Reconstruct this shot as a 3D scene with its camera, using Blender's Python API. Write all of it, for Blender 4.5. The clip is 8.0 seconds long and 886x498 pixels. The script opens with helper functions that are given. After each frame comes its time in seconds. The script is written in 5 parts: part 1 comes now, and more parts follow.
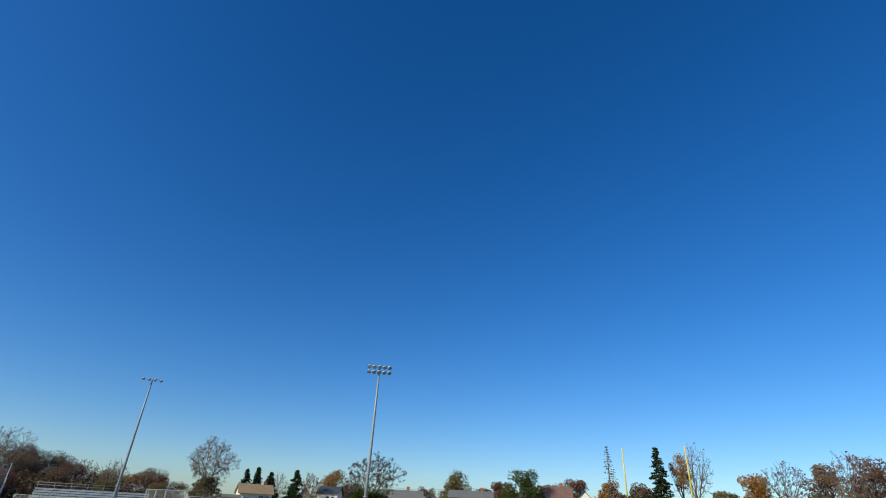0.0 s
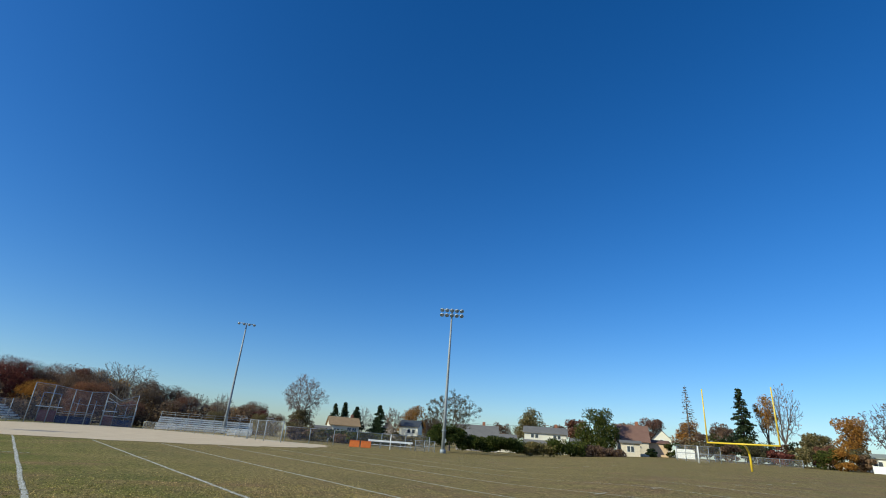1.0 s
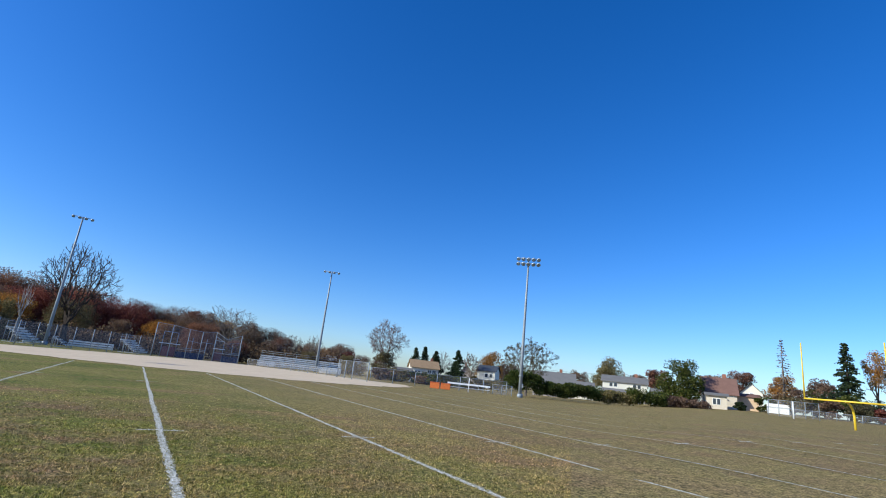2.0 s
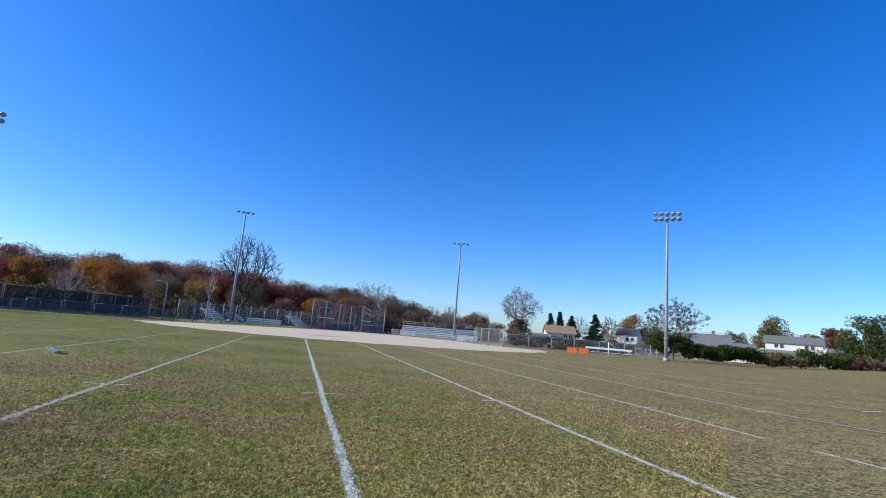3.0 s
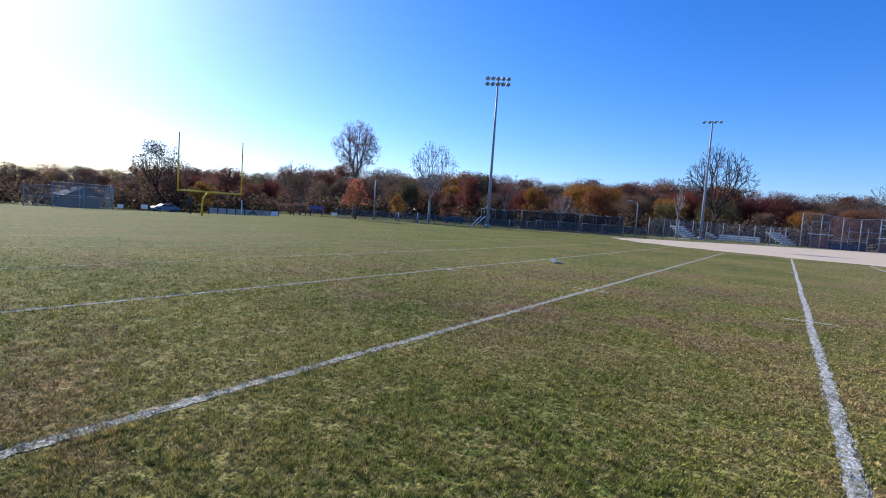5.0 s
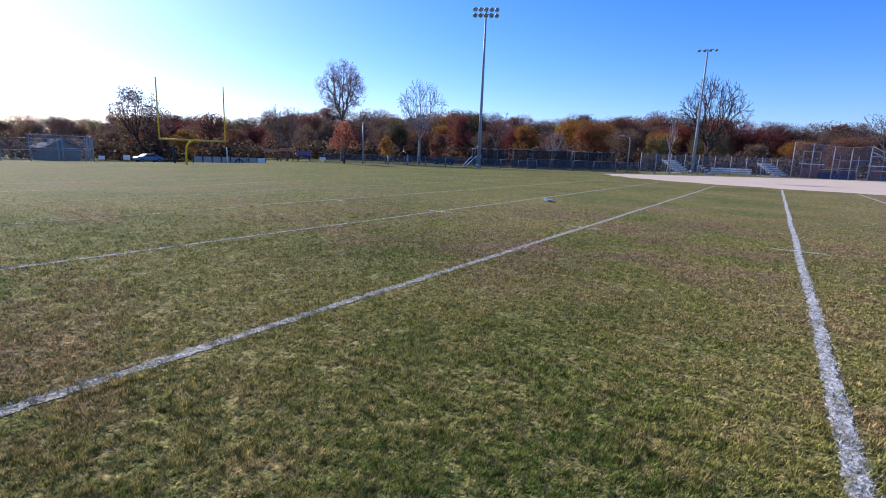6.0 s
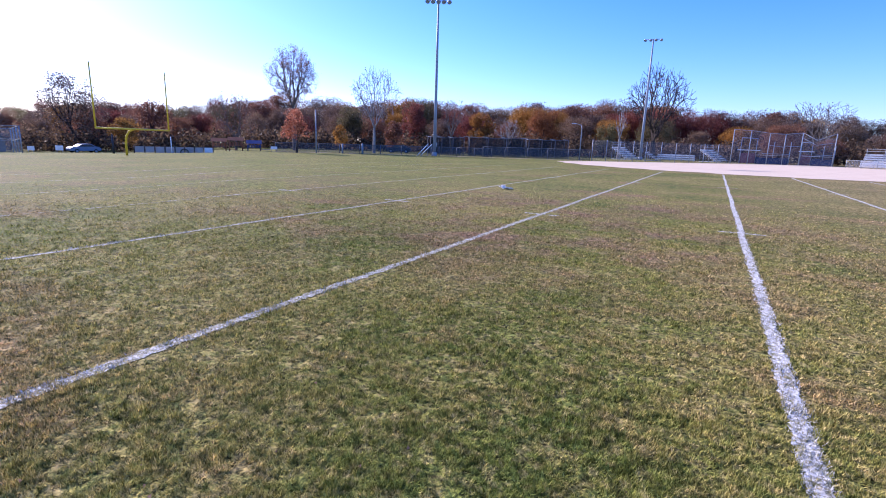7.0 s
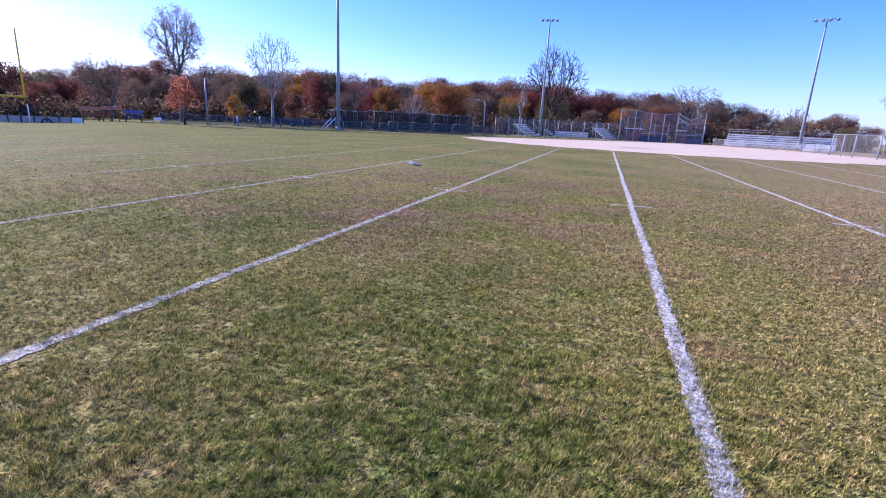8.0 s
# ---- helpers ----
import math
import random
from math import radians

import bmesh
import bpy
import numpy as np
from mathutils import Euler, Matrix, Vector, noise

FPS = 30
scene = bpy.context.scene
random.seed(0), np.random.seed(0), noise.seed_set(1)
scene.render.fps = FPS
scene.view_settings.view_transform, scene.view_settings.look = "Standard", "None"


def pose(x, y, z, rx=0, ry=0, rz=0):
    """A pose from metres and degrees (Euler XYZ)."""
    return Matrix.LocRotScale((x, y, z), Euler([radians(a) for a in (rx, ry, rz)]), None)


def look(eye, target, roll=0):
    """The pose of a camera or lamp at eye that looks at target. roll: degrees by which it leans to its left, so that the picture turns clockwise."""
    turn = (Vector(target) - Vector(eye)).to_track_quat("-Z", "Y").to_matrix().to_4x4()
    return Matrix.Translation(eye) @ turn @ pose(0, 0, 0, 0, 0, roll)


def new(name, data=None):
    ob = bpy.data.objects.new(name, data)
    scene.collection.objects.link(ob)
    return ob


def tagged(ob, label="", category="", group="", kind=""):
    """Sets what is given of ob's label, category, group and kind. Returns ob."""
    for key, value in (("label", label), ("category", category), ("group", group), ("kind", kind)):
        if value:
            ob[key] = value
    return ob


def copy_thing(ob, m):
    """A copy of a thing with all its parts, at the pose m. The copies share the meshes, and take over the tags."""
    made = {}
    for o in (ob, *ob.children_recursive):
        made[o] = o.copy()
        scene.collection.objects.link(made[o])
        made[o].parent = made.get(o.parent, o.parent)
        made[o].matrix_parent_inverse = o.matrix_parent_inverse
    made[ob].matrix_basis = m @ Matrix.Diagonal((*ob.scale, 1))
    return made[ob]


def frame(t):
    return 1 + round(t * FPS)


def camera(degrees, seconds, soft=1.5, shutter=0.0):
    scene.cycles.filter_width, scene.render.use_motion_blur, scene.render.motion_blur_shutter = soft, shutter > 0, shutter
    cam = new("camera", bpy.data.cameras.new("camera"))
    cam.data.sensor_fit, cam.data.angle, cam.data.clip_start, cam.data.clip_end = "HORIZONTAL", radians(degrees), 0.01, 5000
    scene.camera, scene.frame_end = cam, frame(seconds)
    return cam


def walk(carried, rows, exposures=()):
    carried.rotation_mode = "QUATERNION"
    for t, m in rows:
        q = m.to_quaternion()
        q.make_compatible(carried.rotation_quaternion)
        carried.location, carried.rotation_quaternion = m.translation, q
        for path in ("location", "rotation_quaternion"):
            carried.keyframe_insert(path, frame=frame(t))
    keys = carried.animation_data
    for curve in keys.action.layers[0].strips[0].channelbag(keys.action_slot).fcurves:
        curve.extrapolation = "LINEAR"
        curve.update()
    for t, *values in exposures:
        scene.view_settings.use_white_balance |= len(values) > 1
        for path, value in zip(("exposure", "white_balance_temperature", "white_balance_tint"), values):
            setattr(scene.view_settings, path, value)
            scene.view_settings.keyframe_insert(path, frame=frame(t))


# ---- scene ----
EYE = 1.73
cam = camera(84.05, 8.0, soft=1.0)
# seconds, sideways sway, yaw to the left, pitch, roll
VIEWS = [
    (0.0, -0.00, -46.90, 28.27, 3.10),
    (0.5, -0.02, -44.10, 25.42, 3.50),
    (1.0, -0.02, -38.65, 21.35, 4.45),
    (1.2, -0.01, -36.60, 19.50, 5.00),
    (2.3, -0.04, -26.79, 12.99, 6.20),
    (2.5, -0.01, -24.00, 11.79, 5.74),
    (3.0, 0.04, -15.41, 9.45, 4.87),
    (3.5, 0.07, -3.97, 5.33, 4.81),
    (4.0, 0.08, 14.95, 2.35, 5.20),
    (4.5, 0.14, 29.54, -1.35, 5.14),
    (5.0, 0.20, 34.61, -4.25, 3.96),
    (5.2, 0.19, 34.85, -6.40, 3.30),
    (6.3, 0.13, 31.92, -11.30, 2.06),
    (6.5, 0.10, 30.76, -11.32, 1.92),
    (7.0, 0.08, 28.25, -12.07, 1.89),
    (7.5, 0.05, 23.89, -13.03, 2.42),
    (8.0, -0.00, 17.20, -14.40, 2.87),
]
walk(cam, [(t, pose(x, 0, EYE) @ pose(0, 0, 0, 0, 0, yaw) @ pose(0, 0, 0, 90 + pitch) @ pose(0, 0, 0, 0, 0, roll))
           for t, x, yaw, pitch, roll in VIEWS],
     exposures=[(0.0, -0.2, 5300, 7), (1.2, -0.15, 5300, 7), (2.3, 0.17, 4880, 16), (3.5, 0.15, 4790, 16), (4.5, 0.16, 4880, 21), (5.2, 0.18, 4920, 24), (6.3, 0.26, 4880, 33), (6.6, 0.4, 4880, 35), (7.0, 0.72, 4850, 43), (8.0, 0.67, 4820, 47)])

# ---- light ----
SUN_AZ, SUN_EL = -80.0, 28.0
world = bpy.data.worlds.new("sky")
scene.world = world
world.use_nodes = True
wn = world.node_tree
sky = wn.nodes.new("ShaderNodeTexSky")
sky.sky_type = "NISHITA"
sky.sun_disc = False
sky.sun_elevation, sky.sun_rotation = radians(SUN_EL), radians(SUN_AZ)
sky.altitude, sky.air_density, sky.dust_density, sky.ozone_density = 0, 1.0, 0.5, 3.0
deep = wn.nodes.new("ShaderNodeHueSaturation")
deep.inputs["Saturation"].default_value, deep.inputs["Hue"].default_value = 1.3, 0.506
wn.links.new(sky.outputs[0], deep.inputs["Color"])
wn.links.new(deep.outputs[0], wn.nodes["Background"].inputs[0])
wn.nodes["Background"].inputs[1].default_value = 0.126
sun_data = bpy.data.lights.new("sun", "SUN")
sun_data.energy, sun_data.angle, sun_data.color = 5.4, radians(0.53), (1.0, 0.84, 0.5)
sun = new("sun", sun_data)
to_sun = Vector((math.sin(radians(SUN_AZ)) * math.cos(radians(SUN_EL)), math.cos(radians(SUN_AZ)) * math.cos(radians(SUN_EL)), math.sin(radians(SUN_EL))))
sun.matrix_world = look(to_sun * 60, (0, 0, 0))

# ---- materials ----


def nodes_of(name, rough=0.8, metal=0.0):
    m = bpy.data.materials.new(name)
    m.use_nodes = True
    nt = m.node_tree
    b = nt.nodes["Principled BSDF"]
    b.inputs["Roughness"].default_value, b.inputs["Metallic"].default_value = rough, metal
    if rough > 0.62:
        b.inputs["Specular IOR Level"].default_value = 0.08
    return m, nt, b


def noise_node(nt, scale, detail=4.0, vec=None, rough=0.55):
    n = nt.nodes.new("ShaderNodeTexNoise")
    n.inputs["Scale"].default_value, n.inputs["Detail"].default_value, n.inputs["Roughness"].default_value = scale, detail, rough
    if vec:
        nt.links.new(vec, n.inputs["Vector"])
    return n.outputs["Fac"]


def ramp(nt, fac, stops):
    r = nt.nodes.new("ShaderNodeValToRGB")
    e = r.color_ramp.elements
    while len(e) < len(stops):
        e.new(0.5)
    for k, (pos, col) in zip(e, stops):
        k.position, k.color = pos, (*col, 1)
    nt.links.new(fac, r.inputs[0])
    return r.outputs[0]


def mixed(nt, fac, a, b, how="MIX"):
    m = nt.nodes.new("ShaderNodeMix")
    m.data_type, m.blend_type = "RGBA", how
    for value, k in ((fac, 0), (a, 6), (b, 7)):
        if hasattr(value, "is_linked"):
            nt.links.new(value, m.inputs[k])
        else:
            m.inputs[k].default_value = (*value, 1) if isinstance(value, tuple) else value
    return m.outputs[2]


def bumped(nt, b, fac, strength, distance):
    k = nt.nodes.new("ShaderNodeBump")
    k.inputs["Strength"].default_value, k.inputs["Distance"].default_value = strength, distance
    nt.links.new(fac, k.inputs["Height"])
    nt.links.new(k.outputs[0], b.inputs["Normal"])


def worldpos(nt):
    return nt.nodes.new("ShaderNodeNewGeometry").outputs["Position"]


def painted(name, col, rough=0.5, metal=0.0, vary=0.12, scale=3.0):
    """A surface of one colour with blotches, fine grain and light relief."""
    m, nt, b = nodes_of(name, rough, metal)
    tc = nt.nodes.new("ShaderNodeTexCoord").outputs["Object"]
    big, fine = noise_node(nt, scale, 5, tc), noise_node(nt, scale * 14, 3, tc)
    lo, hi = tuple(c * (1 - vary) for c in col), tuple(min(1, c * (1 + vary)) for c in col)
    c1 = ramp(nt, big, [(0.3, lo), (0.7, hi)])
    c2 = mixed(nt, 0.25, c1, ramp(nt, fine, [(0.35, lo), (0.65, hi)]))
    nt.links.new(c2, b.inputs["Base Color"])
    bumped(nt, b, fine, 0.15, 0.01)
    return m


def grass_colour(nt):
    """Turf colour by place: green, olive and straw, with worn reddish-brown patches."""
    pos = worldpos(nt)
    broad, mid, small = noise_node(nt, 0.2, 4, pos), noise_node(nt, 2.2, 6, pos, 0.65), noise_node(nt, 24.0, 3, pos, 0.6)
    green = ramp(nt, broad, [(0.38, (0.13, 0.15, 0.025)), (0.5, (0.205, 0.197, 0.04)), (0.62, (0.27, 0.232, 0.062))])
    c = mixed(nt, ramp(nt, mid, [(0.48, (0, 0, 0)), (0.66, (0.6, 0.6, 0.6))]), green, (0.32, 0.235, 0.085))
    tufts = noise_node(nt, 11.0, 3, pos, 0.6)
    c = mixed(nt, ramp(nt, tufts, [(0.5, (0, 0, 0)), (0.62, (0.5, 0.5, 0.5))]), c, (0.3, 0.24, 0.1))
    c = mixed(nt, ramp(nt, tufts, [(0.36, (0.55, 0.55, 0.55)), (0.46, (0, 0, 0))]), c, (0.1, 0.135, 0.03))
    worn = nt.nodes.new("ShaderNodeMapping")
    worn.inputs["Scale"].default_value = (0.5, 1.0, 1.0)
    nt.links.new(pos, worn.inputs["Vector"])
    w = noise_node(nt, 0.33, 5, worn.outputs[0], 0.62)
    c = mixed(nt, ramp(nt, w, [(0.55, (0, 0, 0)), (0.67, (0.7, 0.7, 0.7))]), c, (0.3, 0.18, 0.095))
    along = nt.nodes.new("ShaderNodeSeparateXYZ")
    nt.links.new(pos, along.inputs[0])
    side = nt.nodes.new("ShaderNodeMapRange")
    side.inputs["From Min"].default_value, side.inputs["From Max"].default_value = -40.0, 40.0
    nt.links.new(along.outputs["X"], side.inputs["Value"])
    # Greener to -x, drier to +x, with blade shade and sunlight painted in.
    c = mixed(nt, ramp(nt, side.outputs[0], [(0.2, (0.5, 0.5, 0.5)), (0.47, (0, 0, 0))]), c, (0.175, 0.19, 0.024))
    c = mixed(nt, ramp(nt, side.outputs[0], [(0.5, (0, 0, 0)), (0.62, (0.55, 0.55, 0.55))]), c, (0.35, 0.25, 0.115))
    # the trampled middle of the pitch, a belt along the near hash marks
    span = nt.nodes.new("ShaderNodeMath")
    span.operation, span.inputs[1].default_value = "MULTIPLY", 1 / 40
    nt.links.new(along.outputs["Y"], span.inputs[0])
    belt = ramp(nt, span.outputs[0], [(0.1, (0, 0, 0)), (0.2, (1, 1, 1)), (0.38, (1, 1, 1)), (0.56, (0, 0, 0))])
    trodden = mixed(nt, 1.0, belt, ramp(nt, noise_node(nt, 0.42, 6, pos, 0.68), [(0.44, (0, 0, 0)), (0.62, (0.62, 0.62, 0.62))]), "MULTIPLY")
    trodden = mixed(nt, 1.0, trodden, ramp(nt, side.outputs[0], [(0.4, (0.7, 0.7, 0.7)), (0.43, (1.45, 1.45, 1.45)), (0.485, (1.45, 1.45, 1.45)), (0.53, (0.9, 0.9, 0.9))]), "MULTIPLY")
    c = mixed(nt, trodden, c, (0.235, 0.15, 0.085))
    return c, small, mid


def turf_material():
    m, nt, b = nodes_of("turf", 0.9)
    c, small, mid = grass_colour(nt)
    # Turf is toned below the blades: shade in gaps and on far grass, painted.
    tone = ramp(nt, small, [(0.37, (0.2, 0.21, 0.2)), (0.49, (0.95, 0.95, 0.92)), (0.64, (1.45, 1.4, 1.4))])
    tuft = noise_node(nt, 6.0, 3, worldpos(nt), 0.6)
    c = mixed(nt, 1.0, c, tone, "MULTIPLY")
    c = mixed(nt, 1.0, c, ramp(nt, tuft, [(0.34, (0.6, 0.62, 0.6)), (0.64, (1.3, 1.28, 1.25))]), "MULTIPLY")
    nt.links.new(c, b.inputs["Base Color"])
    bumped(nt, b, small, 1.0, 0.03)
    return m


def blade_material():
    m, nt, b = nodes_of("grass_blade", 0.85)
    c, small, mid = grass_colour(nt)
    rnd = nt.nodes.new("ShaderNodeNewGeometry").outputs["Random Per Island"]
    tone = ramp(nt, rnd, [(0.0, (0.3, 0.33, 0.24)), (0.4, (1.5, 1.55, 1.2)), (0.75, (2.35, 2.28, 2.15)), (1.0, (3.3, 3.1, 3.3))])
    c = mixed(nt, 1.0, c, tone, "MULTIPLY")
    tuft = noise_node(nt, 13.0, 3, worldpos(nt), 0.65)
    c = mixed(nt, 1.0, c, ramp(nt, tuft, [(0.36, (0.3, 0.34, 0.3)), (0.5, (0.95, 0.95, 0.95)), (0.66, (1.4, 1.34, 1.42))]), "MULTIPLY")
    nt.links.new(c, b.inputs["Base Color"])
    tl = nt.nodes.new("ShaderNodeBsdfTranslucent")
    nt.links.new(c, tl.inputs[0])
    mx = nt.nodes.new("ShaderNodeMixShader")
    mx.inputs[0].default_value = 0.22
    nt.links.new(b.outputs[0], mx.inputs[1])
    nt.links.new(tl.outputs[0], mx.inputs[2])
    nt.links.new(mx.outputs[0], nt.nodes["Material Output"].inputs[0])
    return m


def chalk_material(name, bare):
    """Line paint on blades: more of the grass shows where bare is higher."""
    m, nt, b = nodes_of(name, 0.9)
    pos = worldpos(nt)
    f = noise_node(nt, 14, 5, pos, 0.7)
    g = noise_node(nt, 55, 3, pos, 0.7)
    c = ramp(nt, f, [(0.36, (0.2, 0.19, 0.07)), (0.48, (0.68, 0.66, 0.6)), (0.58, (0.85, 0.83, 0.78))])
    c = mixed(nt, ramp(nt, g, [(0.42 + bare, (0.8, 0.8, 0.8)), (0.53 + bare, (bare * 2, bare * 2, bare * 2))]), c, (0.22, 0.2, 0.08))
    nt.links.new(c, b.inputs["Base Color"])
    bumped(nt, b, f, 0.8, 0.03)
    return m


def dirt_material():
    m, nt, b = nodes_of("infield_dirt", 0.95)
    pos = worldpos(nt)
    f, g = noise_node(nt, 0.4, 6, pos), noise_node(nt, 6, 4, pos)
    c = mixed(nt, 0.35, ramp(nt, f, [(0.3, (0.6, 0.47, 0.31)), (0.7, (0.72, 0.59, 0.41))]), ramp(nt, g, [(0.3, (0.52, 0.4, 0.26)), (0.7, (0.74, 0.61, 0.43))]))
    nt.links.new(c, b.inputs["Base Color"])
    bumped(nt, b, g, 0.6, 0.04)
    return m


def leaf_material(name, a, b_col, c_col, tint=0.35):
    """Leaves: three colours picked per leaf, shifted a little per tree, some light passing through."""
    m, nt, b = nodes_of(name, 0.65)
    geo = nt.nodes.new("ShaderNodeNewGeometry")
    info = nt.nodes.new("ShaderNodeObjectInfo")
    c = ramp(nt, geo.outputs["Random Per Island"], [(0.1, a), (0.5, b_col), (0.92, c_col)])
    tone = ramp(nt, info.outputs["Random"], [(0.0, (1 - tint, 1 - tint, 1 - tint * 0.8)), (0.5, (1, 0.9, 0.9)), (1.0, (1 + tint, 1 + tint * 0.7, 1))])
    patch = noise_node(nt, 0.5, 2, worldpos(nt))
    c = mixed(nt, 1.0, c, tone, "MULTIPLY")
    c = mixed(nt, 1.0, c, ramp(nt, patch, [(0.3, (0.75, 0.75, 0.75)), (0.7, (1.2, 1.15, 1.1))]), "MULTIPLY")
    nt.links.new(c, b.inputs["Base Color"])
    tl = nt.nodes.new("ShaderNodeBsdfTranslucent")
    nt.links.new(c, tl.inputs[0])
    mx = nt.nodes.new("ShaderNodeMixShader")
    mx.inputs[0].default_value = 0.42
    nt.links.new(b.outputs[0], mx.inputs[1])
    nt.links.new(tl.outputs[0], mx.inputs[2])
    nt.links.new(mx.outputs[0], nt.nodes["Material Output"].inputs[0])
    return m


def bark_material(name, dark, light):
    m, nt, b = nodes_of(name, 0.9)
    tc = nt.nodes.new("ShaderNodeTexCoord").outputs["Object"]
    f = noise_node(nt, 2.2, 6, tc, 0.65)
    nt.links.new(ramp(nt, f, [(0.35, dark), (0.65, light)]), b.inputs["Base Color"])
    bumped(nt, b, f, 0.7, 0.03)
    return m


def mesh_material(name, col, cover):
    """Chain-link or netting too fine to resolve: wire colour over a share of the area, the rest open."""
    m, nt, b = nodes_of(name, 0.55, 0.3)
    tc = nt.nodes.new("ShaderNodeTexCoord").outputs["Object"]
    f = noise_node(nt, 1.1, 4, tc)
    nt.links.new(ramp(nt, f, [(0.3, tuple(c * 0.8 for c in col)), (0.7, tuple(c * 1.2 for c in col))]), b.inputs["Base Color"])
    tr = nt.nodes.new("ShaderNodeBsdfTransparent")
    mx = nt.nodes.new("ShaderNodeMixShader")
    nt.links.new(ramp(nt, f, [(0.3, (cover * 0.85,) * 3), (0.7, (cover * 1.15,) * 3)]), mx.inputs[0])
    nt.links.new(tr.outputs[0], mx.inputs[1])
    nt.links.new(b.outputs[0], mx.inputs[2])
    nt.links.new(mx.outputs[0], nt.nodes["Material Output"].inputs[0])
    return m


def roof_material(name, col):
    m, nt, b = nodes_of(name, 0.9)
    tc = nt.nodes.new("ShaderNodeTexCoord").outputs["Object"]
    br = nt.nodes.new("ShaderNodeTexBrick")
    br.inputs["Scale"].default_value = 3.0
    br.inputs["Color1"].default_value = (*[c * 0.85 for c in col], 1)
    br.inputs["Color2"].default_value = (*[min(1, c * 1.15) for c in col], 1)
    br.inputs["Mortar"].default_value = (*[c * 0.6 for c in col], 1)
    nt.links.new(tc, br.inputs["Vector"])
    nt.links.new(mixed(nt, 0.4, br.outputs[0], ramp(nt, noise_node(nt, 0.8, 5, tc), [(0.3, tuple(c * 0.8 for c in col)), (0.7, tuple(c * 1.2 for c in col))])), b.inputs["Base Color"])
    return m


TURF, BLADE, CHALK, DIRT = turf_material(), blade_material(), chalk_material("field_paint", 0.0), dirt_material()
FADED = chalk_material("faded_field_paint", 0.06)
GALV = painted("galvanised_steel", (0.27, 0.3, 0.33), 0.5, 0.1)
DARKSTEEL = painted("dark_weathered_steel", (0.11, 0.12, 0.14), 0.55, 0.3)
ALU = painted("aluminium_plank", (0.8, 0.8, 0.79), 0.45, 0.15)
REFLECTOR = painted("lamp_housing", (0.42, 0.5, 0.6), 0.4, 0.2)
LENS = painted("lamp_glass", (0.24, 0.31, 0.4), 0.15, 0.0)
GOAL = painted("goal_yellow", (0.78, 0.55, 0.02), 0.4)
WHITE = painted("white_paint", (0.8, 0.8, 0.78), 0.5)
SIDING = painted("white_siding", (0.74, 0.71, 0.61), 0.6, 0, 0.06, 0.6)
PEACH = painted("peach_stucco", (0.62, 0.46, 0.3), 0.8, 0, 0.08)
PINK = painted("pale_cream_siding", (0.64, 0.57, 0.45), 0.7, 0, 0.08)
ORANGE = painted("orange_plastic", (0.75, 0.2, 0.035), 0.5)
BLUE = painted("blue_plastic", (0.02, 0.035, 0.12), 0.5)
MAROON = painted("maroon_panel", (0.16, 0.045, 0.05), 0.6)
NAVY = painted("navy_padding", (0.035, 0.045, 0.1), 0.7)
BLACK = painted("black_metal", (0.025, 0.026, 0.03), 0.6)
WOOD = painted("weathered_wood", (0.2, 0.15, 0.11), 0.85)
BRICK = painted("red_brick", (0.3, 0.14, 0.09), 0.9)
CAR = painted("silver_blue_car_paint", (0.22, 0.27, 0.36), 0.5, 0.0, 0.04)
TYRE = painted("tyre_rubber", (0.02, 0.02, 0.02), 0.9)
FOAM = painted("printed_foam", (0.85, 0.84, 0.8), 0.6, 0, 0.1, 6)
TAN = painted("tan_print", (0.42, 0.27, 0.12), 0.6)
PANEL = painted("pale_grey_panel", (0.4, 0.36, 0.33), 0.7, 0, 0.2, 1.2)
GLASS = painted("dark_window_glass", (0.05, 0.06, 0.075), 0.08, 0, 0.2)
LINK = mesh_material("chain_link", (0.46, 0.46, 0.48), 0.13)
DARKLINK = mesh_material("dark_windscreen_mesh", (0.06, 0.075, 0.1), 0.5)
NET = mesh_material("black_netting", (0.02, 0.022, 0.026), 0.5)
ROOF_TAN, ROOF_GREY = roof_material("tan_shingles", (0.34, 0.24, 0.14)), roof_material("grey_shingles", (0.19, 0.185, 0.18))
ROOF_BROWN, ROOF_DARK = roof_material("brown_shingles", (0.21, 0.125, 0.1)), roof_material("dark_slate_shingles", (0.07, 0.08, 0.1))
ROOF_GREEN = roof_material("pale_green_shingles", (0.3, 0.33, 0.3))
BARK = bark_material("dark_bark", (0.035, 0.028, 0.023), (0.09, 0.072, 0.06))
PALEBARK = bark_material("pale_sycamore_bark", (0.2, 0.18, 0.165), (0.42, 0.39, 0.36))
GREYBARK = bark_material("grey_twigs", (0.1, 0.085, 0.075), (0.2, 0.175, 0.15))
RUST = leaf_material("rust_oak_leaves", (0.121, 0.058, 0.043), (0.215, 0.115, 0.076), (0.348, 0.211, 0.131))
RED = leaf_material("dark_red_leaves", (0.098, 0.034, 0.031), (0.209, 0.071, 0.058), (0.337, 0.142, 0.102))
AMBER = leaf_material("amber_leaves", (0.2, 0.105, 0.025), (0.36, 0.19, 0.04), (0.46, 0.28, 0.07), 0.2)
OLIVE = leaf_material("olive_leaves", (0.077, 0.084, 0.039), (0.169, 0.162, 0.078), (0.283, 0.245, 0.133))
BROWN = leaf_material("brown_leaves", (0.101, 0.074, 0.054), (0.194, 0.144, 0.099), (0.326, 0.247, 0.171))
GREEN = leaf_material("green_leaves", (0.030, 0.054, 0.012), (0.081, 0.115, 0.024), (0.162, 0.182, 0.047), 0.2)
